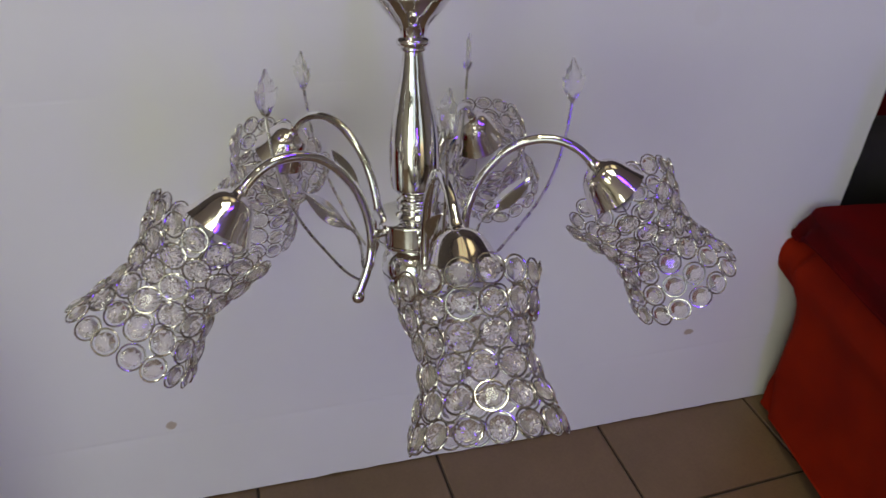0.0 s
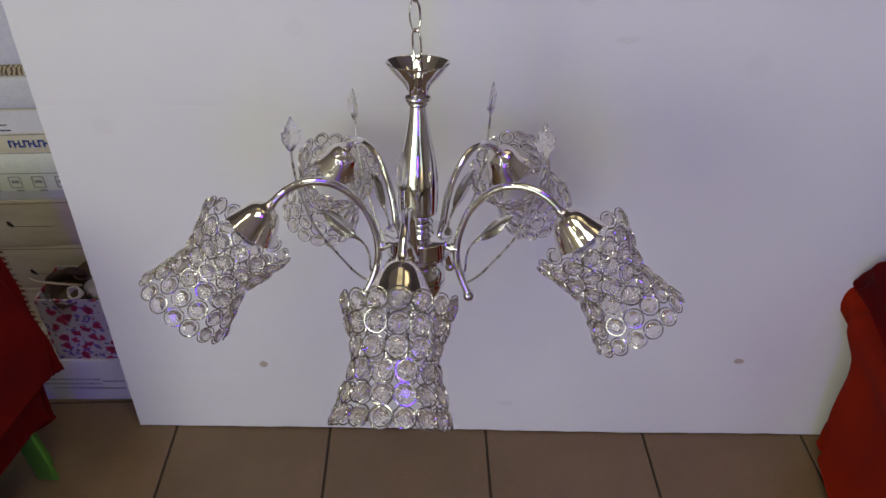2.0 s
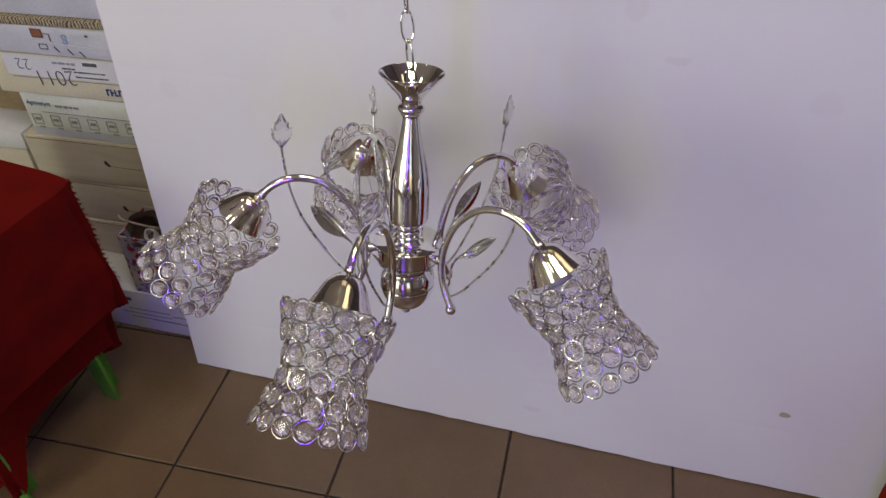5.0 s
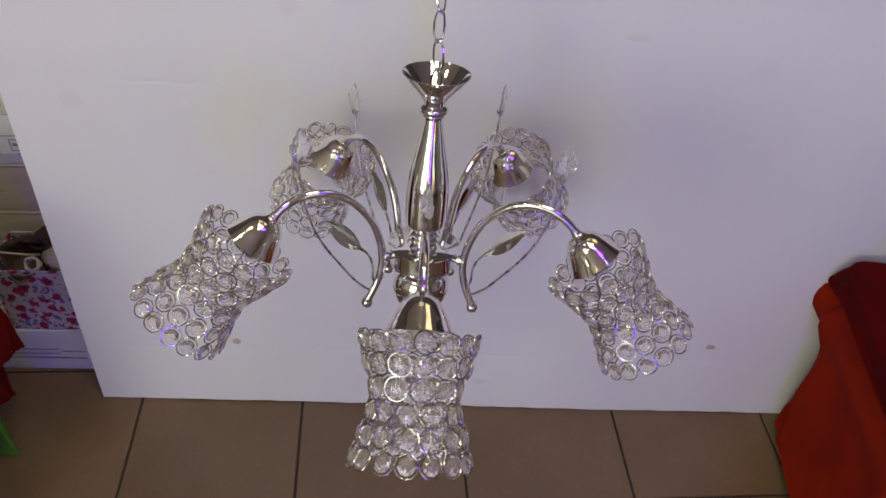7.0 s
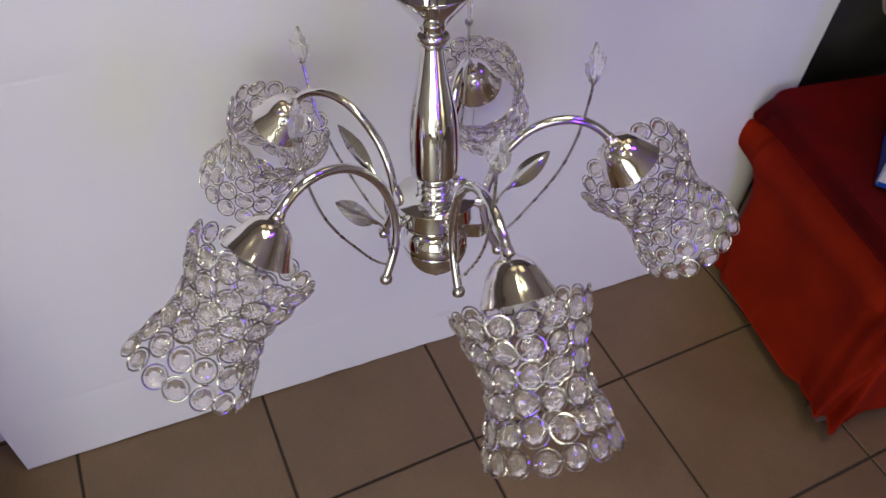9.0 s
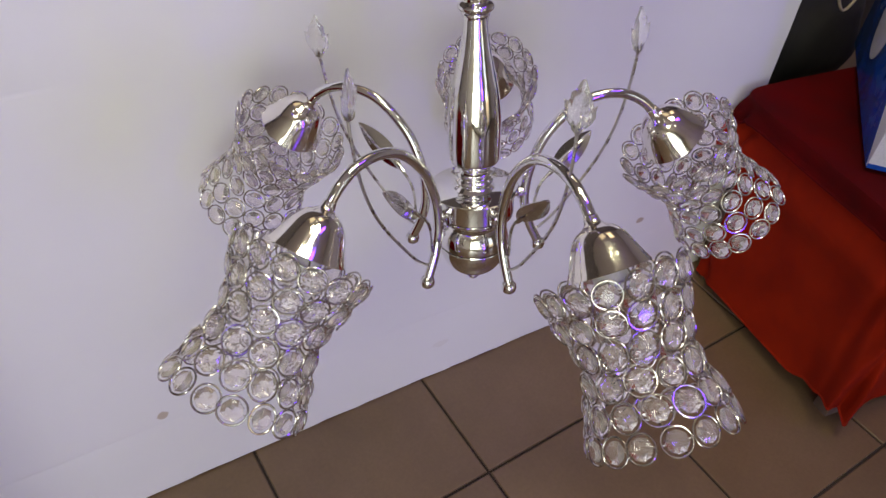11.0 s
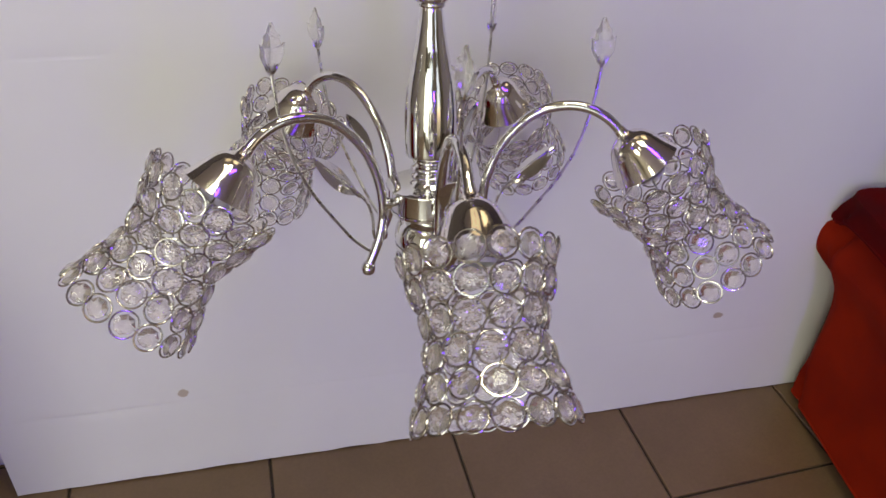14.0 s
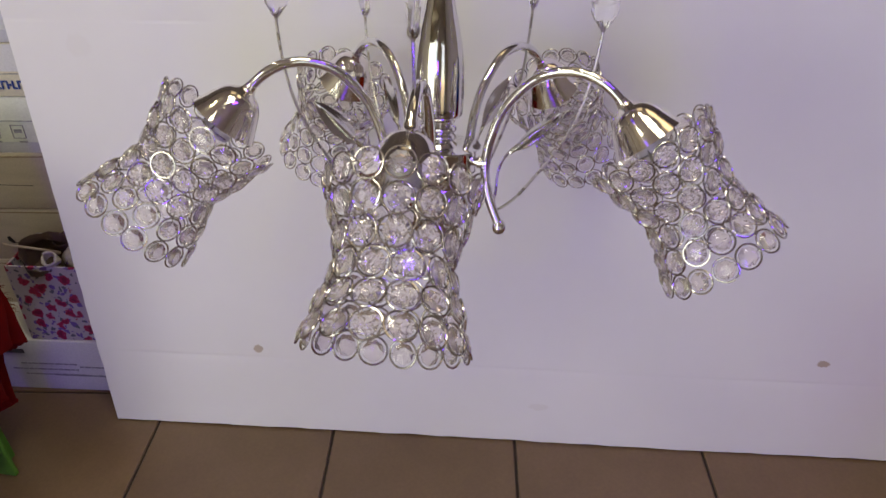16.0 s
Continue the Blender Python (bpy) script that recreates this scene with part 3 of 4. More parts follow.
def crystal_mesh():
    """A flat tulip-shaped leaf of clear acrylic: three points, a raised middle ridge, bevelled rim."""
    bm = bmesh.new()
    half = [(0.0022, 0.0), (0.0060, 0.0022), (0.0098, 0.0068), (0.0117, 0.0118), (0.0114, 0.0158), (0.0122, 0.0205), (0.0094, 0.0192), (0.0080, 0.0218), (0.0078, 0.0262), (0.0050, 0.0282), (0.0034, 0.0318), (0.0012, 0.0362)]
    outline_points = half + [(-x, z) for x, z in reversed(half)]
    core = [(x * 0.70, 0.003 + (z - 0.003) * 0.86) for x, z in outline_points]
    rings = []
    for y, pts in ((0.0018, core), (0.0003, outline_points), (-0.0003, outline_points), (-0.0018, core)):
        rings.append([bm.verts.new((x, y - 0.10 * abs(x), z)) for x, z in pts])
    count = len(outline_points)
    for p, q in zip(rings, rings[1:]):
        for k in range(count):
            j = (k + 1) % count
            bm.faces.new((p[k], p[j], q[j], q[k]))
    for ring, y in ((rings[0], 0.0031), (rings[-1], -0.0024)):
        spine = [bm.verts.new((0, y, z)) for z in (0.006, 0.017, 0.027)]
        m = count // 2
        for side in (ring[:m], ring[m:][::-1]):
            at = lambda k: spine[0] if k < 3 else spine[1] if k < 8 else spine[2]
            for k in range(m - 1):
                p, q = at(k), at(k + 1)
                bm.faces.new((side[k], side[k + 1], q) if p is q else (side[k], side[k + 1], q, p))
        bm.faces.new((ring[0], spine[0], ring[-1]))
        bm.faces.new((ring[m - 1], ring[m], spine[2]))
    return mesh_of(bm, BUD_GLASS, smooth=False)


def crown_part():
    """A small cup of six bent claws on the stalk's end."""
    bm = lathe([(0.0, -0.0040), (0.0016, -0.0040), (0.0024, -0.0015), (0.0032, 0.0006), (0.0024, 0.0006), (0.0, 0.0004)], 14)
    for k in range(6):
        c, q = math.cos(math.pi * k / 3), math.sin(math.pi * k / 3)
        tube(smooth_line([(0.0022 * c, 0.0022 * q, -0.0010), (0.0040 * c, 0.0040 * q, 0.0014), (0.0050 * c, 0.0044 * q, 0.0044), (0.0060 * c, 0.0050 * q, 0.0062)], 3), [0.0011, 0.0011, 0.0011, 0.0010, 0.0010, 0.0010, 0.0009, 0.0008, 0.0006, 0.0004], 6, bm=bm)
    return mesh_of(bm, WIRE)


crystal_data = crystal_mesh()
crown_mesh = crown_part()

# shade: rings of wire, each round a cut crystal disc
ROWS_OF_RINGS = ((16, 0.0572), (14, 0.0512), (12, 0.0448), (12, 0.0448), (14, 0.0514), (16, 0.0574))
SHADE_TIP = [2.6, -4.5, 3.0, -0.8, 0.0]


def ring_mesh(radius):
    """A ring of plated wire with two short pins that hold the disc."""
    bm = tube([(radius * math.cos(2 * math.pi * k / 24), radius * math.sin(2 * math.pi * k / 24), 0) for k in range(24)], 0.00086, 8, True)
    for side in (-1, 1):
        tube([(0, side * radius, 0), (0, side * (radius - 0.0028), 0)], 0.00045, 4, bm=bm)
    return mesh_of(bm, RING_WIRE)


def bead_mesh(radius):
    """A cut disc: wide table, crown facets of two slopes, a shallow pointed back."""
    bm = bmesh.new()
    n = 8

    def circle(share, z, turn):
        return [bm.verts.new((radius * share * math.cos(2 * math.pi * (k + turn) / n), radius * share * math.sin(2 * math.pi * (k + turn) / n), z)) for k in range(n)]

    table = circle(0.56, 0.0025, 0.5)
    up, low, point = circle(1.0, 0.0007, 0.0), circle(1.0, -0.0006, 0.0), bm.verts.new((0, 0, -0.0024))
    bm.faces.new(table)
    for k in range(n):
        j, i = (k + 1) % n, (k - 1) % n
        bm.faces.new((table[i], table[k], up[k]))
        bm.faces.new((up[k], up[j], table[k]))
        bm.faces.new((low[k], low[j], up[j], up[k]))
        bm.faces.new((low[j], low[k], point))
    return mesh_of(bm, CRYSTAL, smooth=False)


ring_data, bead_data = ring_mesh(0.0113), bead_mesh(0.0089)


def holder_mesh():
    bm = bmesh.new()
    for k in range(3):
        a = 2 * math.pi * k / 3 + 0.4
        tube(smooth_line([(0.011 * math.cos(a), 0.011 * math.sin(a), 0.038), (0.020 * math.cos(a), 0.020 * math.sin(a), 0.050), (0.0515 * math.cos(a), 0.0515 * math.sin(a), 0.066)], 4), 0.0009, 6, bm=bm)
    tube([(0.0145 * math.cos(2 * math.pi * k / 24), 0.0145 * math.sin(2 * math.pi * k / 24), 0.046) for k in range(24)], 0.0010, 6, True, bm=bm)
    return mesh_of(bm, WIRE)


holder_data = holder_mesh()
# by arm: roll of the leaf about its stalk, heading of the flat bud
LEAF_ROLL = (-48, -86, 84, 32, -35)
BUD_FACING = (-55, -143, -26, -85, -150)
LEAF_TIP = ((0.120, 0.002, 0.0), (0.130, -0.0075, -0.005), (0.116, -0.005, 0.006), (0.120, 0.008, -0.004), (0.120, 0.003, 0.001))
STALK_TOP = ((0.1516, 0.0007, 0.0773), (0.1650, -0.0051, 0.0610), (0.1524, -0.0025, 0.0765), (0.1551, 0.0002, 0.0750), (0.1545, -0.0020, 0.0765))
rng = random.Random(7)
for number, turn in enumerate(ARMS):
    spin = pose(0, 0, 0, 0, 0, turn - 90)
    arm = part("arm", arm_mesh, None, chandelier, "curved chrome tube arm", m=spin)
    part("ball_end", knob_mesh, None, arm, "small chrome ball", m=pose(0.0700, 0, -0.1255))
    part("peg", peg_mesh, None, arm)
    part("lamp_cup", cup_mesh, None, arm, "bell-shaped polished chrome cup", m=Matrix.Translation(APEX) @ to_axis)
    part("lamp_socket", socket_mesh, None, arm, "pale porcelain lamp socket", m=Matrix.Translation(APEX) @ to_axis)
    part("leaf_stalk", leaf_stalk_mesh, None, arm, m=pose(0, 0.002, 0))
    foot = Vector((0.0790, 0.002, -0.0432))
    way = Vector(LEAF_TIP[number]) - foot
    reach, way = way.length / 0.060, way.normalized()
    up = way.cross(Vector((0, 1, 0))).normalized()
    leaf_m = Matrix.Translation(foot) @ Matrix((way, up.cross(way), up)).transposed().to_4x4()
    part("leaf", leaf_data, None, arm, "pressed polished metal leaf", m=leaf_m @ pose(0, 0, 0, LEAF_ROLL[number], 0, 0) @ Matrix.Diagonal((reach, 1, 1, 1)))
    top = Vector(STALK_TOP[number])
    part("flower_stalk", stalk_part(top), WIRE, arm, "thin bent wire stalk")
    bud_m = Matrix.Translation(top) @ pose(0, 0, 0, rng.uniform(-5, 5), rng.uniform(-5, 5), 0)
    part("bud_crown", crown_mesh, None, arm, m=bud_m @ pose(0, 0, 0.002))
    part("crystal_bud", crystal_data, None, arm, "clear flat tulip-shaped acrylic bud", m=bud_m @ pose(0, 0, 0.003, 0, 0, 180 + BUD_FACING[number] - turn) @ Matrix.Diagonal((1.05, 1.0, 1.06, 1)))
    shade = part("shade", holder_data, None, chandelier, "waisted lampshade of wire rings and clear crystal discs", m=spin @ Matrix.Translation(APEX) @ pose(0, 0, 0, 0, -SHADE_TIP[number], 0) @ to_axis @ pose(0, 0, 0, 0, 0, rng.uniform(0, 360)))
    s, last = 0.0475, None
    for row, (count, radius) in enumerate(ROWS_OF_RINGS):
        if last is not None:
            s += math.sqrt(max(1e-6, 0.0226 ** 2 - (radius - last) ** 2))
        slope = (ROWS_OF_RINGS[min(5, row + 1)][1] - ROWS_OF_RINGS[max(0, row - 1)][1]) / (0.0455 if 0 < row < 5 else 0.0228)
        tip = math.degrees(math.atan(slope))
        fit_size = radius * math.sin(math.pi / count) / 0.01155
        for k in range(count):
            a = 360 * (k + 0.5 * (row % 2)) / count + rng.uniform(-1.2, 1.2)
            place = pose(0, 0, 0, 0, 0, a) @ pose(radius + rng.uniform(-0.0006, 0.0006), 0, s + rng.uniform(-0.0008, 0.0008)) @ pose(0, 0, 0, 0, 90 + tip + rng.uniform(-8, 8), rng.uniform(-6, 6))
            part("wire_ring", ring_data, None, shade, m=place @ Matrix.Diagonal((fit_size * rng.uniform(0.97, 1.03), fit_size * rng.uniform(0.97, 1.03), 1, 1)))
            part("crystal_disc", bead_data, None, shade, m=place @ pose(0, 0, 0, rng.uniform(-7, 7), rng.uniform(-7, 7), rng.uniform(0, 36)) @ Matrix.Diagonal((fit_size, fit_size, 1, 1)))
        last = radius

# chain from the cup to a hook in the ceiling
link_line = []
for k in range(28):
    a = 2 * math.pi * k / 28
    link_line.append((0.0072 * math.cos(a), 0, 0.0180 * math.copysign(abs(math.sin(a)) ** 0.85, math.sin(a))))
link_data = mesh_of(tube(link_line, 0.00125, 8, True), CHROME)
chain_top = chandelier_m @ Vector((0, 0, 0.148))
to_local = chandelier_m.inverted()
links = int((HIGH - 0.03 - chain_top.z) / 0.0332)
for k in range(links):
    part("chain_link", link_data, None, chandelier, m=to_local @ pose(chain_top.x + 0.0006 * math.sin(k * 1.9), chain_top.y, chain_top.z + 0.012 + 0.0332 * k, 0, 3 * math.sin(k * 2.3), 35 + 90 * (k % 2) + 8 * math.sin(k * 1.3)))
part("chain_loop", tube([(0.004 * math.cos(2 * math.pi * k / 16), 0, 0.1425 + 0.004 * math.sin(2 * math.pi * k / 16)) for k in range(16)], 0.0012, 8, True), CHROME, chandelier)
thing("ceiling_hook", tube(smooth_line([(0, 0, 0), (0, 0, -0.015), (0.008, 0, -0.028), (0, 0, -0.036), (-0.008, 0, -0.028)], 5), 0.0022, 8), CHROME, pose(chain_top.x, chain_top.y, HIGH), "small steel hook screwed into the ceiling", "hook")

# ---- cartons and loose things beside the board ----
def carton(name, x0, x1, y0, y1, z0, z1, mat, label, turn=0.0, flaps=True, bevel=0.003):
    cx, cy = (x0 + x1) / 2, (y0 + y1) / 2
    ob = thing(name, None, None, pose(cx, cy, z0, 0, 0, turn), label, "box")
    w, d, h = x1 - x0, y1 - y0, z1 - z0
    bm = block((w, d, h), (0, 0, h / 2), bevel, 2)
    bmesh.ops.subdivide_edges(bm, edges=[e for e in bm.edges if e.calc_length() > 0.05], cuts=3, use_grid_fill=True)
    roughen(bm, 0.0012, 9, cx * 7)
    part("body", bm, mat, ob)
    return ob, w, d, h


def strip(parent, name, mat, x, z, w, h, d, lift=0.0006, label="", tilt=0.0):
    """A printed bar on the front face of a carton that is d deep."""
    return part(name, block((w, 0.0008, h), (0, 0, 0), 0), mat, parent, label, False, pose(x, -d / 2 - lift - 0.0012, z, 0, tilt, 0))


def text_bars(parent, mat, x, z, w, h, d, seed, lift=0.0006, name="text_bars"):
    """A line of print too small to read: a row of bars as long as its words."""
    r = random.Random(seed)
    bm = bmesh.new()
    at = -w / 2
    while at < w / 2 - h:
        long = min(h * r.uniform(1.2, 5.0), w / 2 - at)
        block((long, 0.0008, h * r.uniform(0.75, 1.0)), (at + long / 2, 0, 0), 0, bm=bm)
        at += long + h * 0.55
    return part(name, bm, mat, parent, "", False, pose(x, -d / 2 - lift - 0.0012, z))


def outline(parent, name, mat, x, z, w, h, d, line=0.0012):
    bm = bmesh.new()
    for cx, cz, sx, sz in ((0, h / 2, w, line), (0, -h / 2, w, line), (-w / 2, 0, line, h), (w / 2, 0, line, h)):
        block((sx, 0.0008, sz), (cx, 0, cz), 0, bm=bm)
    return part(name, bm, mat, parent, "", False, pose(x, -d / 2 - 0.0018, z))


def lettering(parent, name, text, mat, size, m, label, thin=0.0):
    data = bpy.data.curves.new(name, "FONT")
    data.body, data.size, data.extrude, data.offset, data.align_x, data.align_y = text, size, 0.0003, -size * thin, "CENTER", "CENTER"
    ob = new(name, data)
    ob.parent = parent
    ob.matrix_basis = m
    data.materials.append(mat)
    ob["label"] = label
    return ob


SX0, SX1, SY = -0.475, 0.10, 0.46
stack = []
levels = ((0.0, 0.112, BROWN_CARD), (0.113, 0.223, BROWN_CARD), (0.224, 0.337, BROWN_CARD), (0.338, 0.452, BROWN_CARD))
for n, (z0, z1, mat) in enumerate(levels):
    shift = (0, 0.01, -0.012, -0.020)[n]
    ob, w, d, h = carton("carton", SX0 + shift, SX1 + shift, SY, SY + 0.36, z0, z1, mat, "plain brown carton with hand slots in a stack", (0.0, 0.4, -0.5, 0.5)[n])
    slot_x = (-0.255 if n != 3 else -0.262) - (SX0 + SX1) / 2 - shift
    # the slot isn't cut: a flat near-black shape holds the hole's shade
    bm = tube([(slot_x - 0.044, 0, 0.007), (slot_x - 0.042, 0, 0), (slot_x - 0.037, 0, -0.005), (slot_x - 0.034, 0, -0.006)], [0.0030, 0.0048, 0.0034, 0.0012], 12)
    tube([(slot_x - 0.034, 0, -0.006), (slot_x + 0.044, 0, -0.008)], 0.0007, 6, bm=bm)
    for v in bm.verts:
        v.co.y *= 0.25
    part("hand_slot", bm, DARK_GAP, ob, "dark hand slot", m=pose(0, -d / 2 - 0.0012, 0.046 if n != 3 else 0.058))
    strip(ob, "lid_seam", BROWN_CARD_DARK, 0, h - 0.006, w * 0.98, 0.0014, d)
    stack.append(ob)

ob, w, d, h = carton("carton", -0.462, 0.12, SY + 0.003, SY + 0.34, 0.453, 0.556, PALE_CARD, "pale greenish-white printed carton with a row of pictograms", -0.4)
mid = (-0.462 + 0.12) / 2
strip(ob, "printed_line", GREY_INK, 0.02, 0.060, w * 0.92, 0.0012, d)
strip(ob, "shaded_band", GREY_CARD, 0, 0.010, w * 0.995, 0.020, d, 0.0002)
WORD_AT = pose(-0.420 - mid, -d / 2 - 0.0022, 0.080, 90, 0, 0)
lettering(ob, "printed_word", "Артикул:", BLUE_INK, 0.0145, WORD_AT, "blue printed word")
text_bars(ob, GREY_INK, -0.352 - mid, 0.077, 0.058, 0.006, d, 9)
for k in range(8):
    x = -0.438 + k * 0.0455 - mid
    outline(ob, "pictogram", GREY_INK, x, 0.040, 0.022, 0.024, d)
    strip(ob, "pictogram_mark", GREY_INK, x, 0.041, 0.014, 0.006, d)
    strip(ob, "caption_bar", GREY_INK, x + 0.004, 0.021, 0.014, 0.003, d)

ob, w, d, h = carton("carton", -0.500, 0.09, SY + 0.002, SY + 0.33, 0.557, 0.650, CREAM_CARD, "cream printed carton lying upside down with handwritten numbers", 0.3)
mid = (-0.500 + 0.09) / 2
strip(ob, "white_label", WHITE_CARD, -0.26 - mid, 0.068, 0.40, 0.046, d, 0.0001)
for x, z, ww in ((-0.262, 0.062, 0.075), (-0.262, 0.051, 0.075), (-0.31, 0.068, 0.03)):
    text_bars(ob, INK, x - mid, z, ww, 0.0032, d, int(z * 1e4), 0.0010)
text_bars(ob, GREY_INK, -0.318 - mid, 0.079, 0.052, 0.0055, d, 4, 0.0010)
strip(ob, "text_bar", INK, -0.258 - mid, 0.081, 0.032, 0.007, d, 0.0010)
strip(ob, "printed_line", GREY_INK, -0.30 - mid, 0.041, 0.30, 0.001, d, 0.0010)
bm = bmesh.new()
for k in range(8):
    block((0.0030, 0.0008, 0.0150), (-0.033 + k * 0.0092, 0, 0), 0, bm=bm)
    block((0.0050, 0.0008, 0.0034), (-0.029 + k * 0.0092, 0, 0.0058 - 0.0058 * (k % 3)), 0, bm=bm)
part("brand_bars", bm, BLUE_INK, ob, "blue brand print", False, pose(-0.205 - mid, -d / 2 - 0.0022, 0.022))
lettering(ob, "handwritten_number", "2011", INK, 0.050, pose(-0.350 - mid, -d / 2 - 0.0022, 0.046, 90, 0, 0) @ pose(0, 0, 0, 0, 0, 184), "handwritten number, upside down", 0.024)
lettering(ob, "handwritten_number", "22", INK, 0.036, pose(-0.415 - mid, -d / 2 - 0.0022, 0.072, 90, 0, 0) @ pose(0, 0, 0, 0, 0, 178), "handwritten number, upside down", 0.024)

ob, w, d, h = carton("carton", -0.52, 0.06, SY, SY + 0.33, 0.651, 0.712, GREY_CARD, "flat grey-white printed carton with an orange stamp", -0.3)
mid = (-0.52 + 0.06) / 2
strip(ob, "orange_stamp", ORANGE_INK, -0.352 - mid, 0.048, 0.026, 0.019, d)
outline(ob, "stamp_rim", INK, -0.352 - mid, 0.048, 0.022, 0.014, d + 0.001)
text_bars(ob, GREY_INK, -0.330 - mid, 0.048, 0.014, 0.0026, d, 21)
for mark_z in (0.044, 0.034):
    part("blue_mark", lathe([(0.0038, 0.0), (0.0056, 0.0), (0.0056, 0.0006), (0.0038, 0.0006), (0.0038, 0.0)], 20), SKY_INK, ob, "light blue printed ring", m=pose(-0.292 - mid, -d / 2 - 0.0016, mark_z, 90, 0, 0))
for k, (x, z) in enumerate(((-0.325, 0.040), (-0.318, 0.016), (-0.288, 0.013), (-0.262, 0.010))):
    strip(ob, "text_bar", INK, x - mid, z, 0.0022, 0.015, d, tilt=(0, -40, -40, -40)[k])
strip(ob, "fold_line", WHITE_CARD, -0.28 - mid, 0.028, 0.22, 0.0018, d, tilt=3)
outline(ob, "arrow_mark", INK, -0.347 - mid, 0.020, 0.018, 0.010, d)
strip(ob, "text_bar", INK, -0.240 - mid, 0.050, 0.006, 0.004, d)

ob, w, d, h = carton("corrugated_sheet", -0.50, 0.05, SY + 0.006, SY + 0.34, 0.7125, 0.7265, FLUTED, "thick corrugated card pad with a torn fluted edge", 1.5, bevel=0.002)
ob, w, d, h = carton("carton", -0.49, 0.07, SY + 0.020, SY + 0.35, 0.727, 0.86, GREY_CARD, "plain grey-white carton on top of the stack", 0.6)

carton("carton", -0.86, -0.515, SY + 0.01, SY + 0.36, 0.0, 0.40, BROWN_CARD, "large brown carton beside the stack", 0.0)
ob, w, d, h = carton("carton", -0.85, -0.512, SY + 0.005, SY + 0.35, 0.401, 0.445, WHITE_CARD, "flat white carton on a brown carton", 1.0)
carton("carton", -0.86, -0.505, SY + 0.10, SY + 0.36, 0.446, 0.74, BROWN_CARD_DARK, "dark brown carton standing beside the stack", -1.0)

# printed white carton on the floor with a floral storage box on it
ob, w, d, h = carton("carton", -0.43, 0.02, 0.337, 0.452, 0.0, 0.124, WHITE_CARD, "white printed carton lying on the tiled floor", -2.0)
mid = (-0.43 + 0.02) / 2
strip(ob, "brand_bar", INK, -0.285 - mid, 0.098, 0.040, 0.010, d)
for x, z, ww in ((-0.225, 0.068, 0.11), (-0.235, 0.054, 0.13), (-0.218, 0.041, 0.12), (-0.17, 0.040, 0.10), (-0.14, 0.062, 0.05)):
    text_bars(ob, GREY_INK, x - mid, z, ww, 0.0035, d, int(z * 1e4))

floral = thing("storage_box", None, None, pose(-0.130, 0.395, 0.1255, 0, 0, -2), "open floral paper storage box filled with soft things", "box")
fw, fd, fh, ft = 0.225, 0.110, 0.165, 0.004
for name, size, centre in (("front_panel", (fw, ft, fh), (0, -fd / 2, fh / 2)), ("back_panel", (fw, ft, fh), (0, fd / 2, fh / 2)), ("side_panel", (ft, fd - ft, fh), (-fw / 2 + ft / 2, 0, fh / 2)), ("side_panel", (ft, fd - ft, fh), (fw / 2 - ft / 2, 0, fh / 2)), ("bottom_panel", (fw - 2 * ft, fd - ft, ft), (0, 0, ft / 2))):
    bm = block(size, centre, 0.001, 1)
    roughen(bm, 0.002, 12, 3)
    part(name, bm, FLORAL, floral, "white paper with red roses and violet leaves" if name == "front_panel" else "")
bm = ball(0.05, (0, 0, 0), (1.25, 0.72, 0.72), 40)
roughen(bm, 0.011, 26, 2)
roughen(bm, 0.0035, 90, 5)
thing("plush_bundle", bm, FLUFF, pose(-0.098, 0.392, 0.283, 0, -8, 0), "cream soft cloth bundle stuffed in the floral box", "bundle")
bm = lathe([(0.0, 0.0), (0.022, 0.0)] + rounded([(0.030, 0.006), (0.037, 0.026), (0.040, 0.050), (0.044, 0.068)], 4) + [(0.0425, 0.069)] + rounded([(0.0385, 0.050), (0.0355, 0.027), (0.028, 0.009)], 4) + [(0.0, 0.004)], 36)
roughen(bm, 0.009, 30, 7)
roughen(bm, 0.003, 80, 3)
thing("paper_bag", bm, BROWN_STUFF, pose(-0.196, 0.395, 0.246, 24, 16, 0), "crumpled open brown paper bag in the floral box", "bag")
bm = lathe([(0.0, 0.0), (0.018, 0.0)] + rounded([(0.026, 0.008), (0.032, 0.030), (0.036, 0.046)], 4) + [(0.0345, 0.047)] + rounded([(0.0305, 0.030), (0.024, 0.010)], 4) + [(0.0, 0.004)], 32)
roughen(bm, 0.010, 34, 12)
thing("paper_bag", bm, BROWN_STUFF, pose(-0.140, 0.425, 0.262, -12, -10, 40), "crumpled brown paper wrapper behind the cloth bundle", "bag")
thing("cable_loop", tube(smooth_line([(-0.27, 0.40, 0.300), (-0.24, 0.372, 0.315), (-0.205, 0.362, 0.318), (-0.175, 0.368, 0.308), (-0.162, 0.385, 0.292), (-0.178, 0.385, 0.286)], 6), 0.0022, 8), CABLE, Matrix(), "thin cream cable looped out of the floral box", "cable")
coil = [(0.012 * (1 + 0.12 * math.sin(k * 2.1)) * math.cos(k * 0.5), 0.012 * math.sin(k * 0.5), 0.0010 * k * 0.5) for k in range(44)]
thing("cable_coil", tube(coil, 0.0021, 7), FLUFF, pose(-0.163, 0.358, 0.290, 38, 10, 0), "small white coiled cable lying on the box's rim", "cable")

# cartons that hold the board up from behind
carton("carton", 0.62, 0.985, 0.345, 0.70, 0.0, 0.885, GREY_CARD, "tall grey-white carton behind the leaning board", 0)
carton("carton", 0.995, 1.115, 0.345, 0.62, 0.0, 0.885, WHITE_CARD, "tall narrow white carton behind the leaning board", 0)
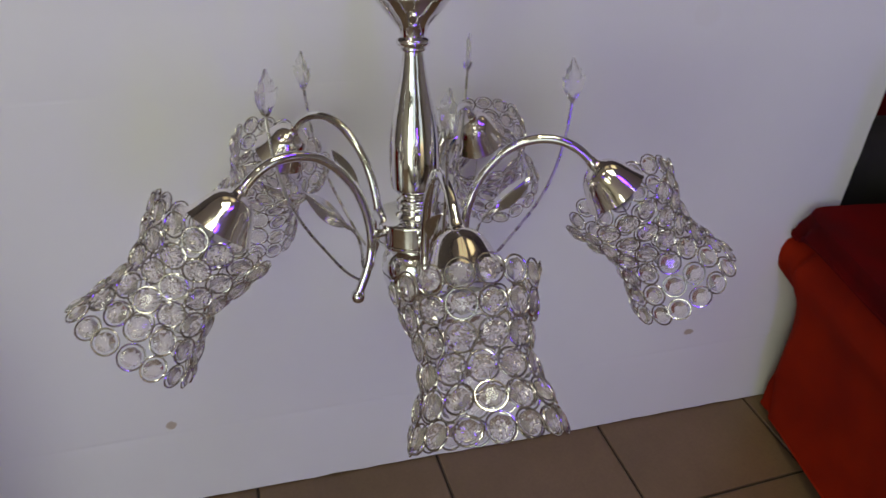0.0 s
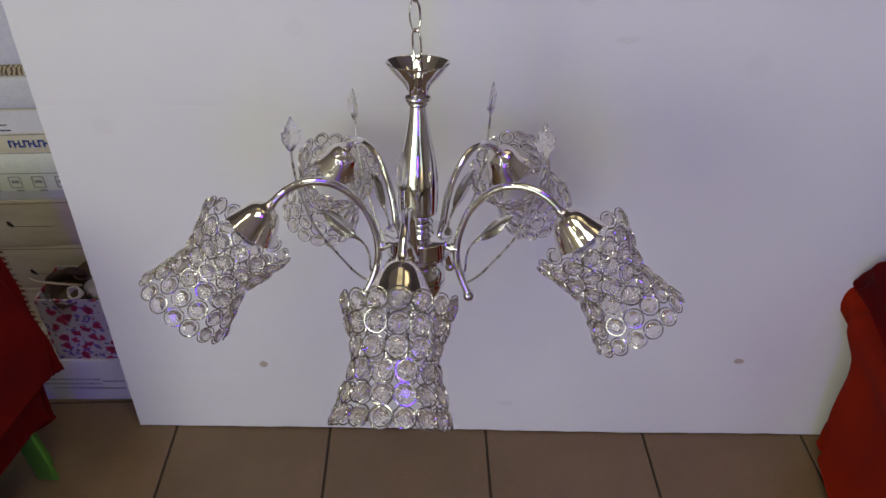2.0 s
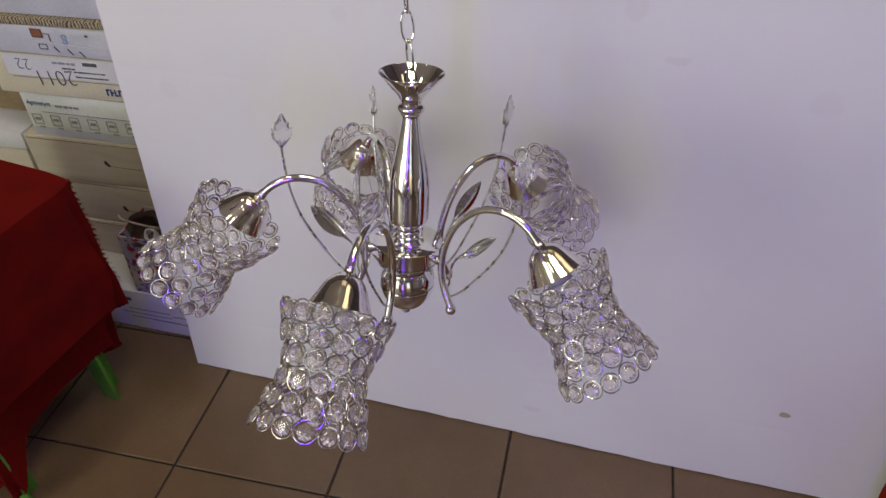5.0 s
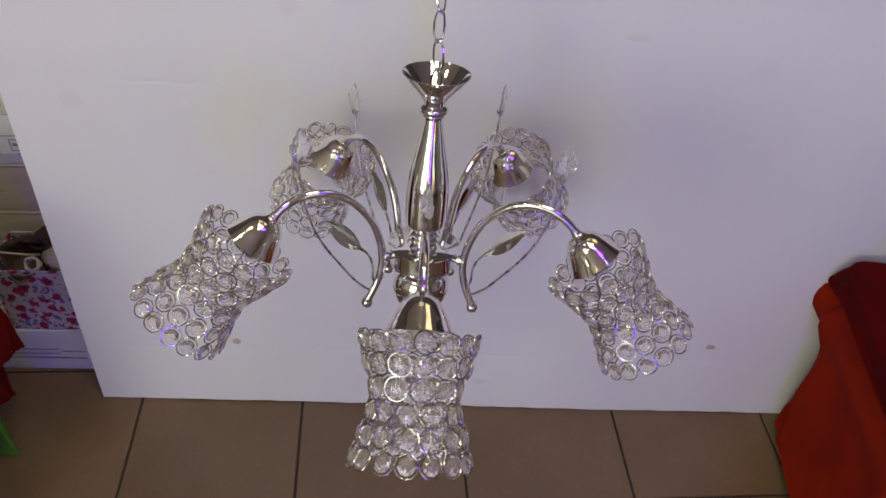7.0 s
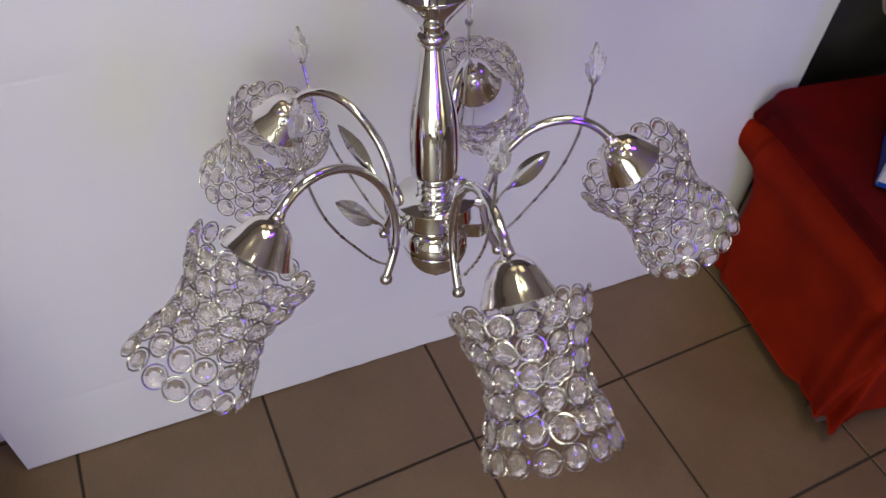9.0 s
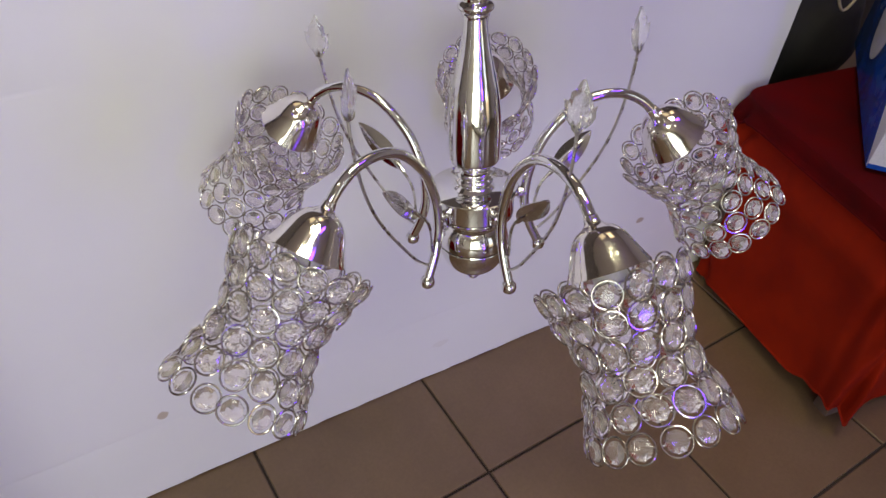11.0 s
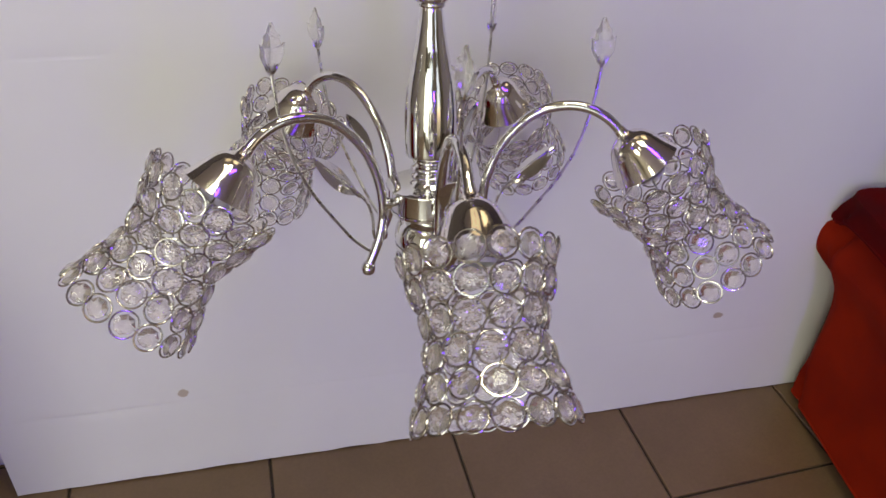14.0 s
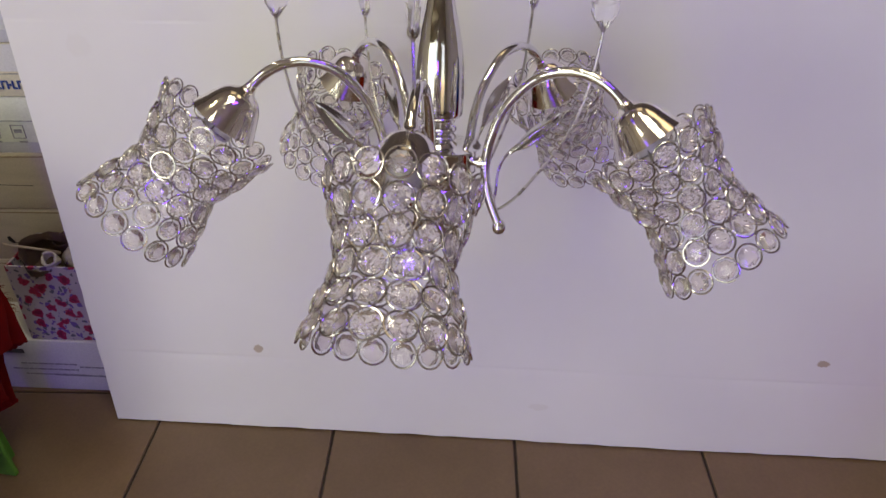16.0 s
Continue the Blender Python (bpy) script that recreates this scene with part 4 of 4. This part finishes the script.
carton("carton", 1.125, 1.42, 0.40, 0.75, 0.0, 0.83, BROWN_CARD, "tall brown carton behind the leaning board", 0)


# ---- cloth-covered seats ----
def drape(cx, cy, hx, hy, top, hem, flare, folds, seed, square=7.0, crown=0.006, tuck=lambda a: 0.0, puff=lambda a: 0.0, sweep=0.0, drag=0.0):
    """A cloth laid over a box-like seat: flat top, rounded rim, hanging sides with folds."""
    bm = bmesh.new()
    n = 220
    rows = []
    for j in range(36):
        ring = []
        for i in range(n):
            a = 2 * math.pi * i / n
            c, s = math.cos(a), math.sin(a)
            ex = hx * math.copysign(abs(c) ** (2 / square), c)
            ey = hy * math.copysign(abs(s) ** (2 / square), s)
            out = Vector((ex / hx ** 1.0, ey / hy ** 1.0)).normalized()
            if j < 10:
                f = (j + 0.4) / 10.4
                z = top + crown * (1 - f) * noise.noise(Vector((ex * f * 6, ey * f * 6, seed)))
                x, y = ex * f, ey * f
            else:
                u = (j - 10) / 25
                low = hem(a)
                round_ = min(1.0, u / 0.10)
                z = top - (top - low) * max(0.0, u - 0.02) - 0.006 * round_
                swing = flare(a) * math.sin(min(1.0, u * 1.15) * math.pi * 0.62)
                b = a + sweep * u
                fold = folds * u ** 0.8 * (math.sin(b * 11 + 3 * noise.noise(Vector((c * 1.5, s * 1.5, seed)))) * 0.6 + 1.3 * noise.noise(Vector((math.cos(b) * 3.1, math.sin(b) * 3.1, seed + 1 + u * 0.9))))
                wrinkle = 0.004 * noise.noise(Vector((ex * 18, ey * 18, z * 16 + seed))) + drag * noise.noise(Vector((b * 2.6, z * 8 + b * 4.0, seed + 5))) * min(1.0, u * 5)
                low_part = max(0.0, (u - 0.55) / 0.45)
                grow = swing + puff(a) * math.exp(-((u - 0.24) / 0.13) ** 2) + fold + wrinkle - tuck(a) * low_part * low_part * (3 - 2 * low_part)
                x, y = ex + out.x * grow, ey + out.y * grow
                if j == 35:
                    z += 0.004 * noise.noise(Vector((c * 30, s * 30, seed)))
            ring.append(bm.verts.new((cx + x, cy + y, z)))
        rows.append(ring)
    bm.faces.new(rows[0])
    for a, b in zip(rows, rows[1:]):
        for i in range(n):
            bm.faces.new((a[i], a[(i + 1) % n], b[(i + 1) % n], b[i]))
    return bm


def thicken(ob, depth):
    mod = ob.modifiers.new("thickness", "SOLIDIFY")
    mod.thickness, mod.offset = depth, -1
    return ob


def edge_hem(cloth_thing, mat, radius):
    """The rolled hem along a cloth's lower edge."""
    rim = [v.co.copy() for v in cloth_thing.data.vertices][35 * 220:]
    return part("hem", tube(rim, radius, 6, True), mat, cloth_thing, "narrow rolled hem")


# stool with green legs, beside the cartons
STOOL_Z = 0.543
stool = thing("stool", None, None, pose(-0.3615, 0.049, 0, 0, 0, -10), "small stool with green plastic legs under a red cloth", "stool")
part("seat", block((0.34, 0.35, 0.03), (0, 0.0, STOOL_Z - 0.017), 0.012, 3), GREEN, stool)
for sx, sy in ((0.121, 0.122), (0.152, -0.149), (-0.15, 0.122), (-0.15, -0.149)):
    bm = bmesh.new()
    block((0.044, 0.010, 0.52), (0, -0.016, 0.26), 0.003, bm=bm)
    block((0.010, 0.044, 0.52), (-0.016 if sx > 0 else 0.016, 0, 0.26), 0.003, bm=bm)
    part("leg", bm, GREEN, stool, "bright green angled plastic leg", m=pose(sx, sy, 0, math.copysign(1.5, sy), -math.copysign(1.5, sx), 0))


# lowered on the unseen front and left to keep window light off the floor
def under_hem(a):
    return 0.135 - 0.105 * max(0.0, -math.sin(a)) ** 0.7 - 0.10 * max(0.0, -math.cos(a)) + 0.020 * math.sin(4 * a + 0.5)


def stool_hem(a):
    return 0.243 + 0.016 * math.sin(3 * a + 1.2) - 0.05 * max(0.0, -math.sin(a))


def stool_flare(a):
    return 0.004


under_cloth = thing("red_under_cloth", drape(0, 0, 0.176, 0.180, STOOL_Z + 0.003, under_hem, lambda a: 0.0, 0.016, 6.0, 14.0, 0.0, lambda a: 0.045 * max(0.0, math.cos(a - 0.6)) ** 2, drag=0.010), RED, pose(-0.3615, 0.049, 0, 0, 0, -10), "longer red cloth hanging under the frayed one", "cloth")
thicken(under_cloth, 0.002)
edge_hem(under_cloth, RED, 0.0020)
cloth = thing("red_cloth", drape(0, 0, 0.182, 0.186, STOOL_Z + 0.008, stool_hem, stool_flare, 0.012, 3.0, 14.0, 0.008, drag=0.012), RED, pose(-0.3615, 0.049, 0, 0, 0, -10), "frayed bright red cloth draped over the green-legged stool", "cloth")
thicken(cloth, 0.002)
fr = random.Random(11)
bm = bmesh.new()
weave = [v.co.copy() for v in cloth.data.vertices]
for k in range(560):
    if k < 260:   # the top's back rim
        p = weave[11 * 220 + fr.randint(22, 84)]
        way = Vector((fr.uniform(-0.5, 0.5), 0.5, fr.uniform(0.1, 0.8)))
    else:         # the corner that hangs beside the cartons
        p = weave[fr.randint(11, 30) * 220 + fr.randint(23, 30)]
        way = Vector((0.7, fr.uniform(-0.1, 0.6), fr.uniform(-0.5, 0.3)))
    p = p.lerp(weave[11 * 220 + 27], fr.uniform(0.0, 0.03))
    reach = fr.uniform(0.004, 0.013)
    tube([p, p + way * reach * 0.5, p + way * reach + Vector((0, 0, -0.003))], [0.0005, 0.0004, 0.0002], 4, bm=bm)
tagged(part("fringe", bm, RED, cloth, "loose frayed red threads"), kind="stuff")

# low table under an orange-red cloth, beside the board
TABLE_Z = 0.452
table = thing("low_table", None, None, pose(1.594, -0.083, 0, 0, 0, -10.6), "low wooden table hidden under an orange-red cloth", "table")
part("tabletop", block((0.60, 0.41, 0.022), (0, 0, TABLE_Z - 0.013), 0.004), BROWN_STUFF, table)
for sx in (-0.27, 0.27):
    for sy in (-0.190, 0.185):
        part("leg", block((0.035, 0.035, TABLE_Z - 0.024), (0, 0, (TABLE_Z - 0.024) / 2), 0.004), BROWN_STUFF, table, m=pose(sx, sy, 0))


def table_hem(a):
    return 0.022 + 0.045 * max(0.0, math.cos(a + 2.45)) ** 6 + 0.012 * math.sin(4 * a)


def table_flare(a):
    return -0.012 + 0.058 * max(0.0, math.cos(a + 2.35)) ** 5


orange_cloth = thing("orange_cloth", drape(0, 0, 0.310, 0.218, TABLE_Z + 0.004, table_hem, table_flare, 0.009, 8.0, 10.0, puff=lambda a: 0.022 + 0.016 * max(0.0, math.cos(a - 2.85)) ** 6 + 0.034 * max(0.0, math.cos(a - 2.45)) ** 40, sweep=0.55, drag=0.020), ORANGE, pose(1.594, -0.083, 0, 0, 0, -10.6), "orange-red cloth draped over the low table to the floor", "cloth")
thicken(orange_cloth, 0.002)
edge_hem(orange_cloth, ORANGE, 0.0022)


def cover_hem(a):
    return TABLE_Z - 0.012 - 0.012 * math.sin(5 * a + 1.0) ** 2 - 0.02 * max(0.0, math.cos(a - 2.45)) ** 8


dark_cover = thing("dark_red_cover", drape(-0.012, 0.004, 0.324, 0.224, TABLE_Z + 0.011, cover_hem, lambda a: 0.004 + 0.004 * max(0.0, math.cos(a - 2.45)) ** 10, 0.010, 15.0, 13.0, 0.012), MAROON, pose(1.594, -0.083, 0, 0, 0, -10.6), "dark red cloth folded over the orange tablecloth", "cloth")
thicken(dark_cover, 0.003)
edge_hem(dark_cover, MAROON, 0.0026)

# product box on the table
gift = thing("product_box", None, None, pose(1.296, -0.062, TABLE_Z + 0.020, 0, 0, -52.5), "blue and white glossy product box standing on the red cloth", "box")
part("body", block((0.30, 0.44, 0.26), (0.15, 0.22, 0.13), 0.002), WHITE_CARD, gift)
bm = bmesh.new()
sheet = [bm.verts.new((-0.0012, y, z)) for y, z in ((0.002, 0.001), (0.438, 0.001), (0.438, 0.259), (0.216, 0.259))]
bmesh.ops.extrude_face_region(bm, geom=[bm.faces.new(sheet)])
for v in sheet:
    v.co.x += 0.001
part("side_print", bm, BLUE_GLOSS, gift, "blue slanted print on the side", False)
bm = lathe([(0.0, 0.0), (0.045, 0.0), (0.045, 0.0010), (0.0, 0.0010)], 40)
part("side_picture", bm, GREY_CARD, gift, "pale oval picture", m=pose(-0.0024, 0.275, 0.152, 0, -90, 0) @ Matrix.Diagonal((2.2, 1.3, 1, 1)))
part("bottom_stripe", block((0.30, 0.001, 0.008), (0.15, -0.0008, 0.004), 0), BLUE_GLOSS, gift, smooth=False)
for k in range(5):
    bm = bmesh.new()
    for cx, cz, sx, sz in ((0, 0.006, 0.013, 0.001), (0, -0.006, 0.013, 0.001), (-0.006, 0, 0.001, 0.013), (0.006, 0, 0.001, 0.013), (0, 0.001, 0.006, 0.005), (0, -0.003, 0.008, 0.002)):
        block((sx, 0.001, sz), (cx, 0, cz), 0, bm=bm)
    part("pictogram", bm, INK, gift, smooth=False, m=pose(0.028 + 0.022 * k, -0.0008, 0.045))

# dark bag and cables at the table's far edge, behind the board's edge
bm = lathe(rounded([(0.13, 0.0), (0.17, 0.03), (0.175, 0.15), (0.16, 0.28), (0.165, 0.38), (0.14, 0.46), (0.07, 0.495)], 5) + [(0.0, 0.485)], 48)
roughen(bm, 0.030, 9, 4)
for v in bm.verts:
    v.co.z = max(v.co.z, 0.0)
    v.co.x *= 1.25
    v.co.y *= 0.7
bag = thing("black_bag", None, None, pose(1.72, 0.39, 0.001), "slumped black bag with tied top behind the red covered table", "bag")
part("body", bm, BLACK_FABRIC, bag)
for side in (-1, 1):
    part("handle", tube(smooth_line([(side * 0.015, 0, 0.46), (side * 0.03, -0.01, 0.515), (side * 0.065, -0.02, 0.535), (side * 0.075, -0.03, 0.505)], 5), [0.010 - 0.0004 * k for k in range(16)], 8), BLACK_FABRIC, bag)
bm = lathe(rounded([(0.15, 0.0), (0.20, 0.03), (0.21, 0.25), (0.20, 0.50), (0.17, 0.66), (0.08, 0.72)], 5) + [(0.0, 0.715)], 48)
roughen(bm, 0.035, 6, 9)
for v in bm.verts:
    v.co.z = max(v.co.z, 0.0)
    v.co.x *= 1.2
    v.co.y *= 0.8
thing("red_sack", bm, MAROON, pose(1.80, 0.69, 0.001), "dark red cloth sack standing behind the black bag", "sack")
thing("cable", tube(smooth_line([(1.50, 0.24, 0.72), (1.52, 0.225, 0.62), (1.56, 0.215, 0.555), (1.60, 0.215, 0.60), (1.64, 0.235, 0.70)], 6), 0.0028, 8), CABLE, Matrix(), "thin cream cable hanging over the black bag", "cable")

# ---- floor tiles ----
SIDE, GAP = 0.33, 0.0050
tile_bm = bmesh.new()
h = (SIDE - GAP) / 2
low = [tile_bm.verts.new((x * h, y * h, -0.008)) for x, y in ((-1, -1), (1, -1), (1, 1), (-1, 1))]
rim = [tile_bm.verts.new((x * h, y * h, -0.0012)) for x, y in ((-1, -1), (1, -1), (1, 1), (-1, 1))]
face = [tile_bm.verts.new((x * (h - 0.0015), y * (h - 0.0015), 0)) for x, y in ((-1, -1), (1, -1), (1, 1), (-1, 1))]
tile_bm.faces.new(face)
for k in range(4):
    j = (k + 1) % 4
    tile_bm.faces.new((low[k], low[j], rim[j], rim[k]))
    tile_bm.faces.new((rim[k], rim[j], face[j], face[k]))
tile_data = mesh_of(tile_bm, TILE, smooth=False)
lay = random.Random(5)
for i in range(-8, 10):
    for j in range(-9, 2):
        part("tile", tile_data, None, floor, m=pose((i + 0.5) * SIDE, (j + 0.5) * SIDE, -lay.random() * 0.0006, 0, 0, 0))
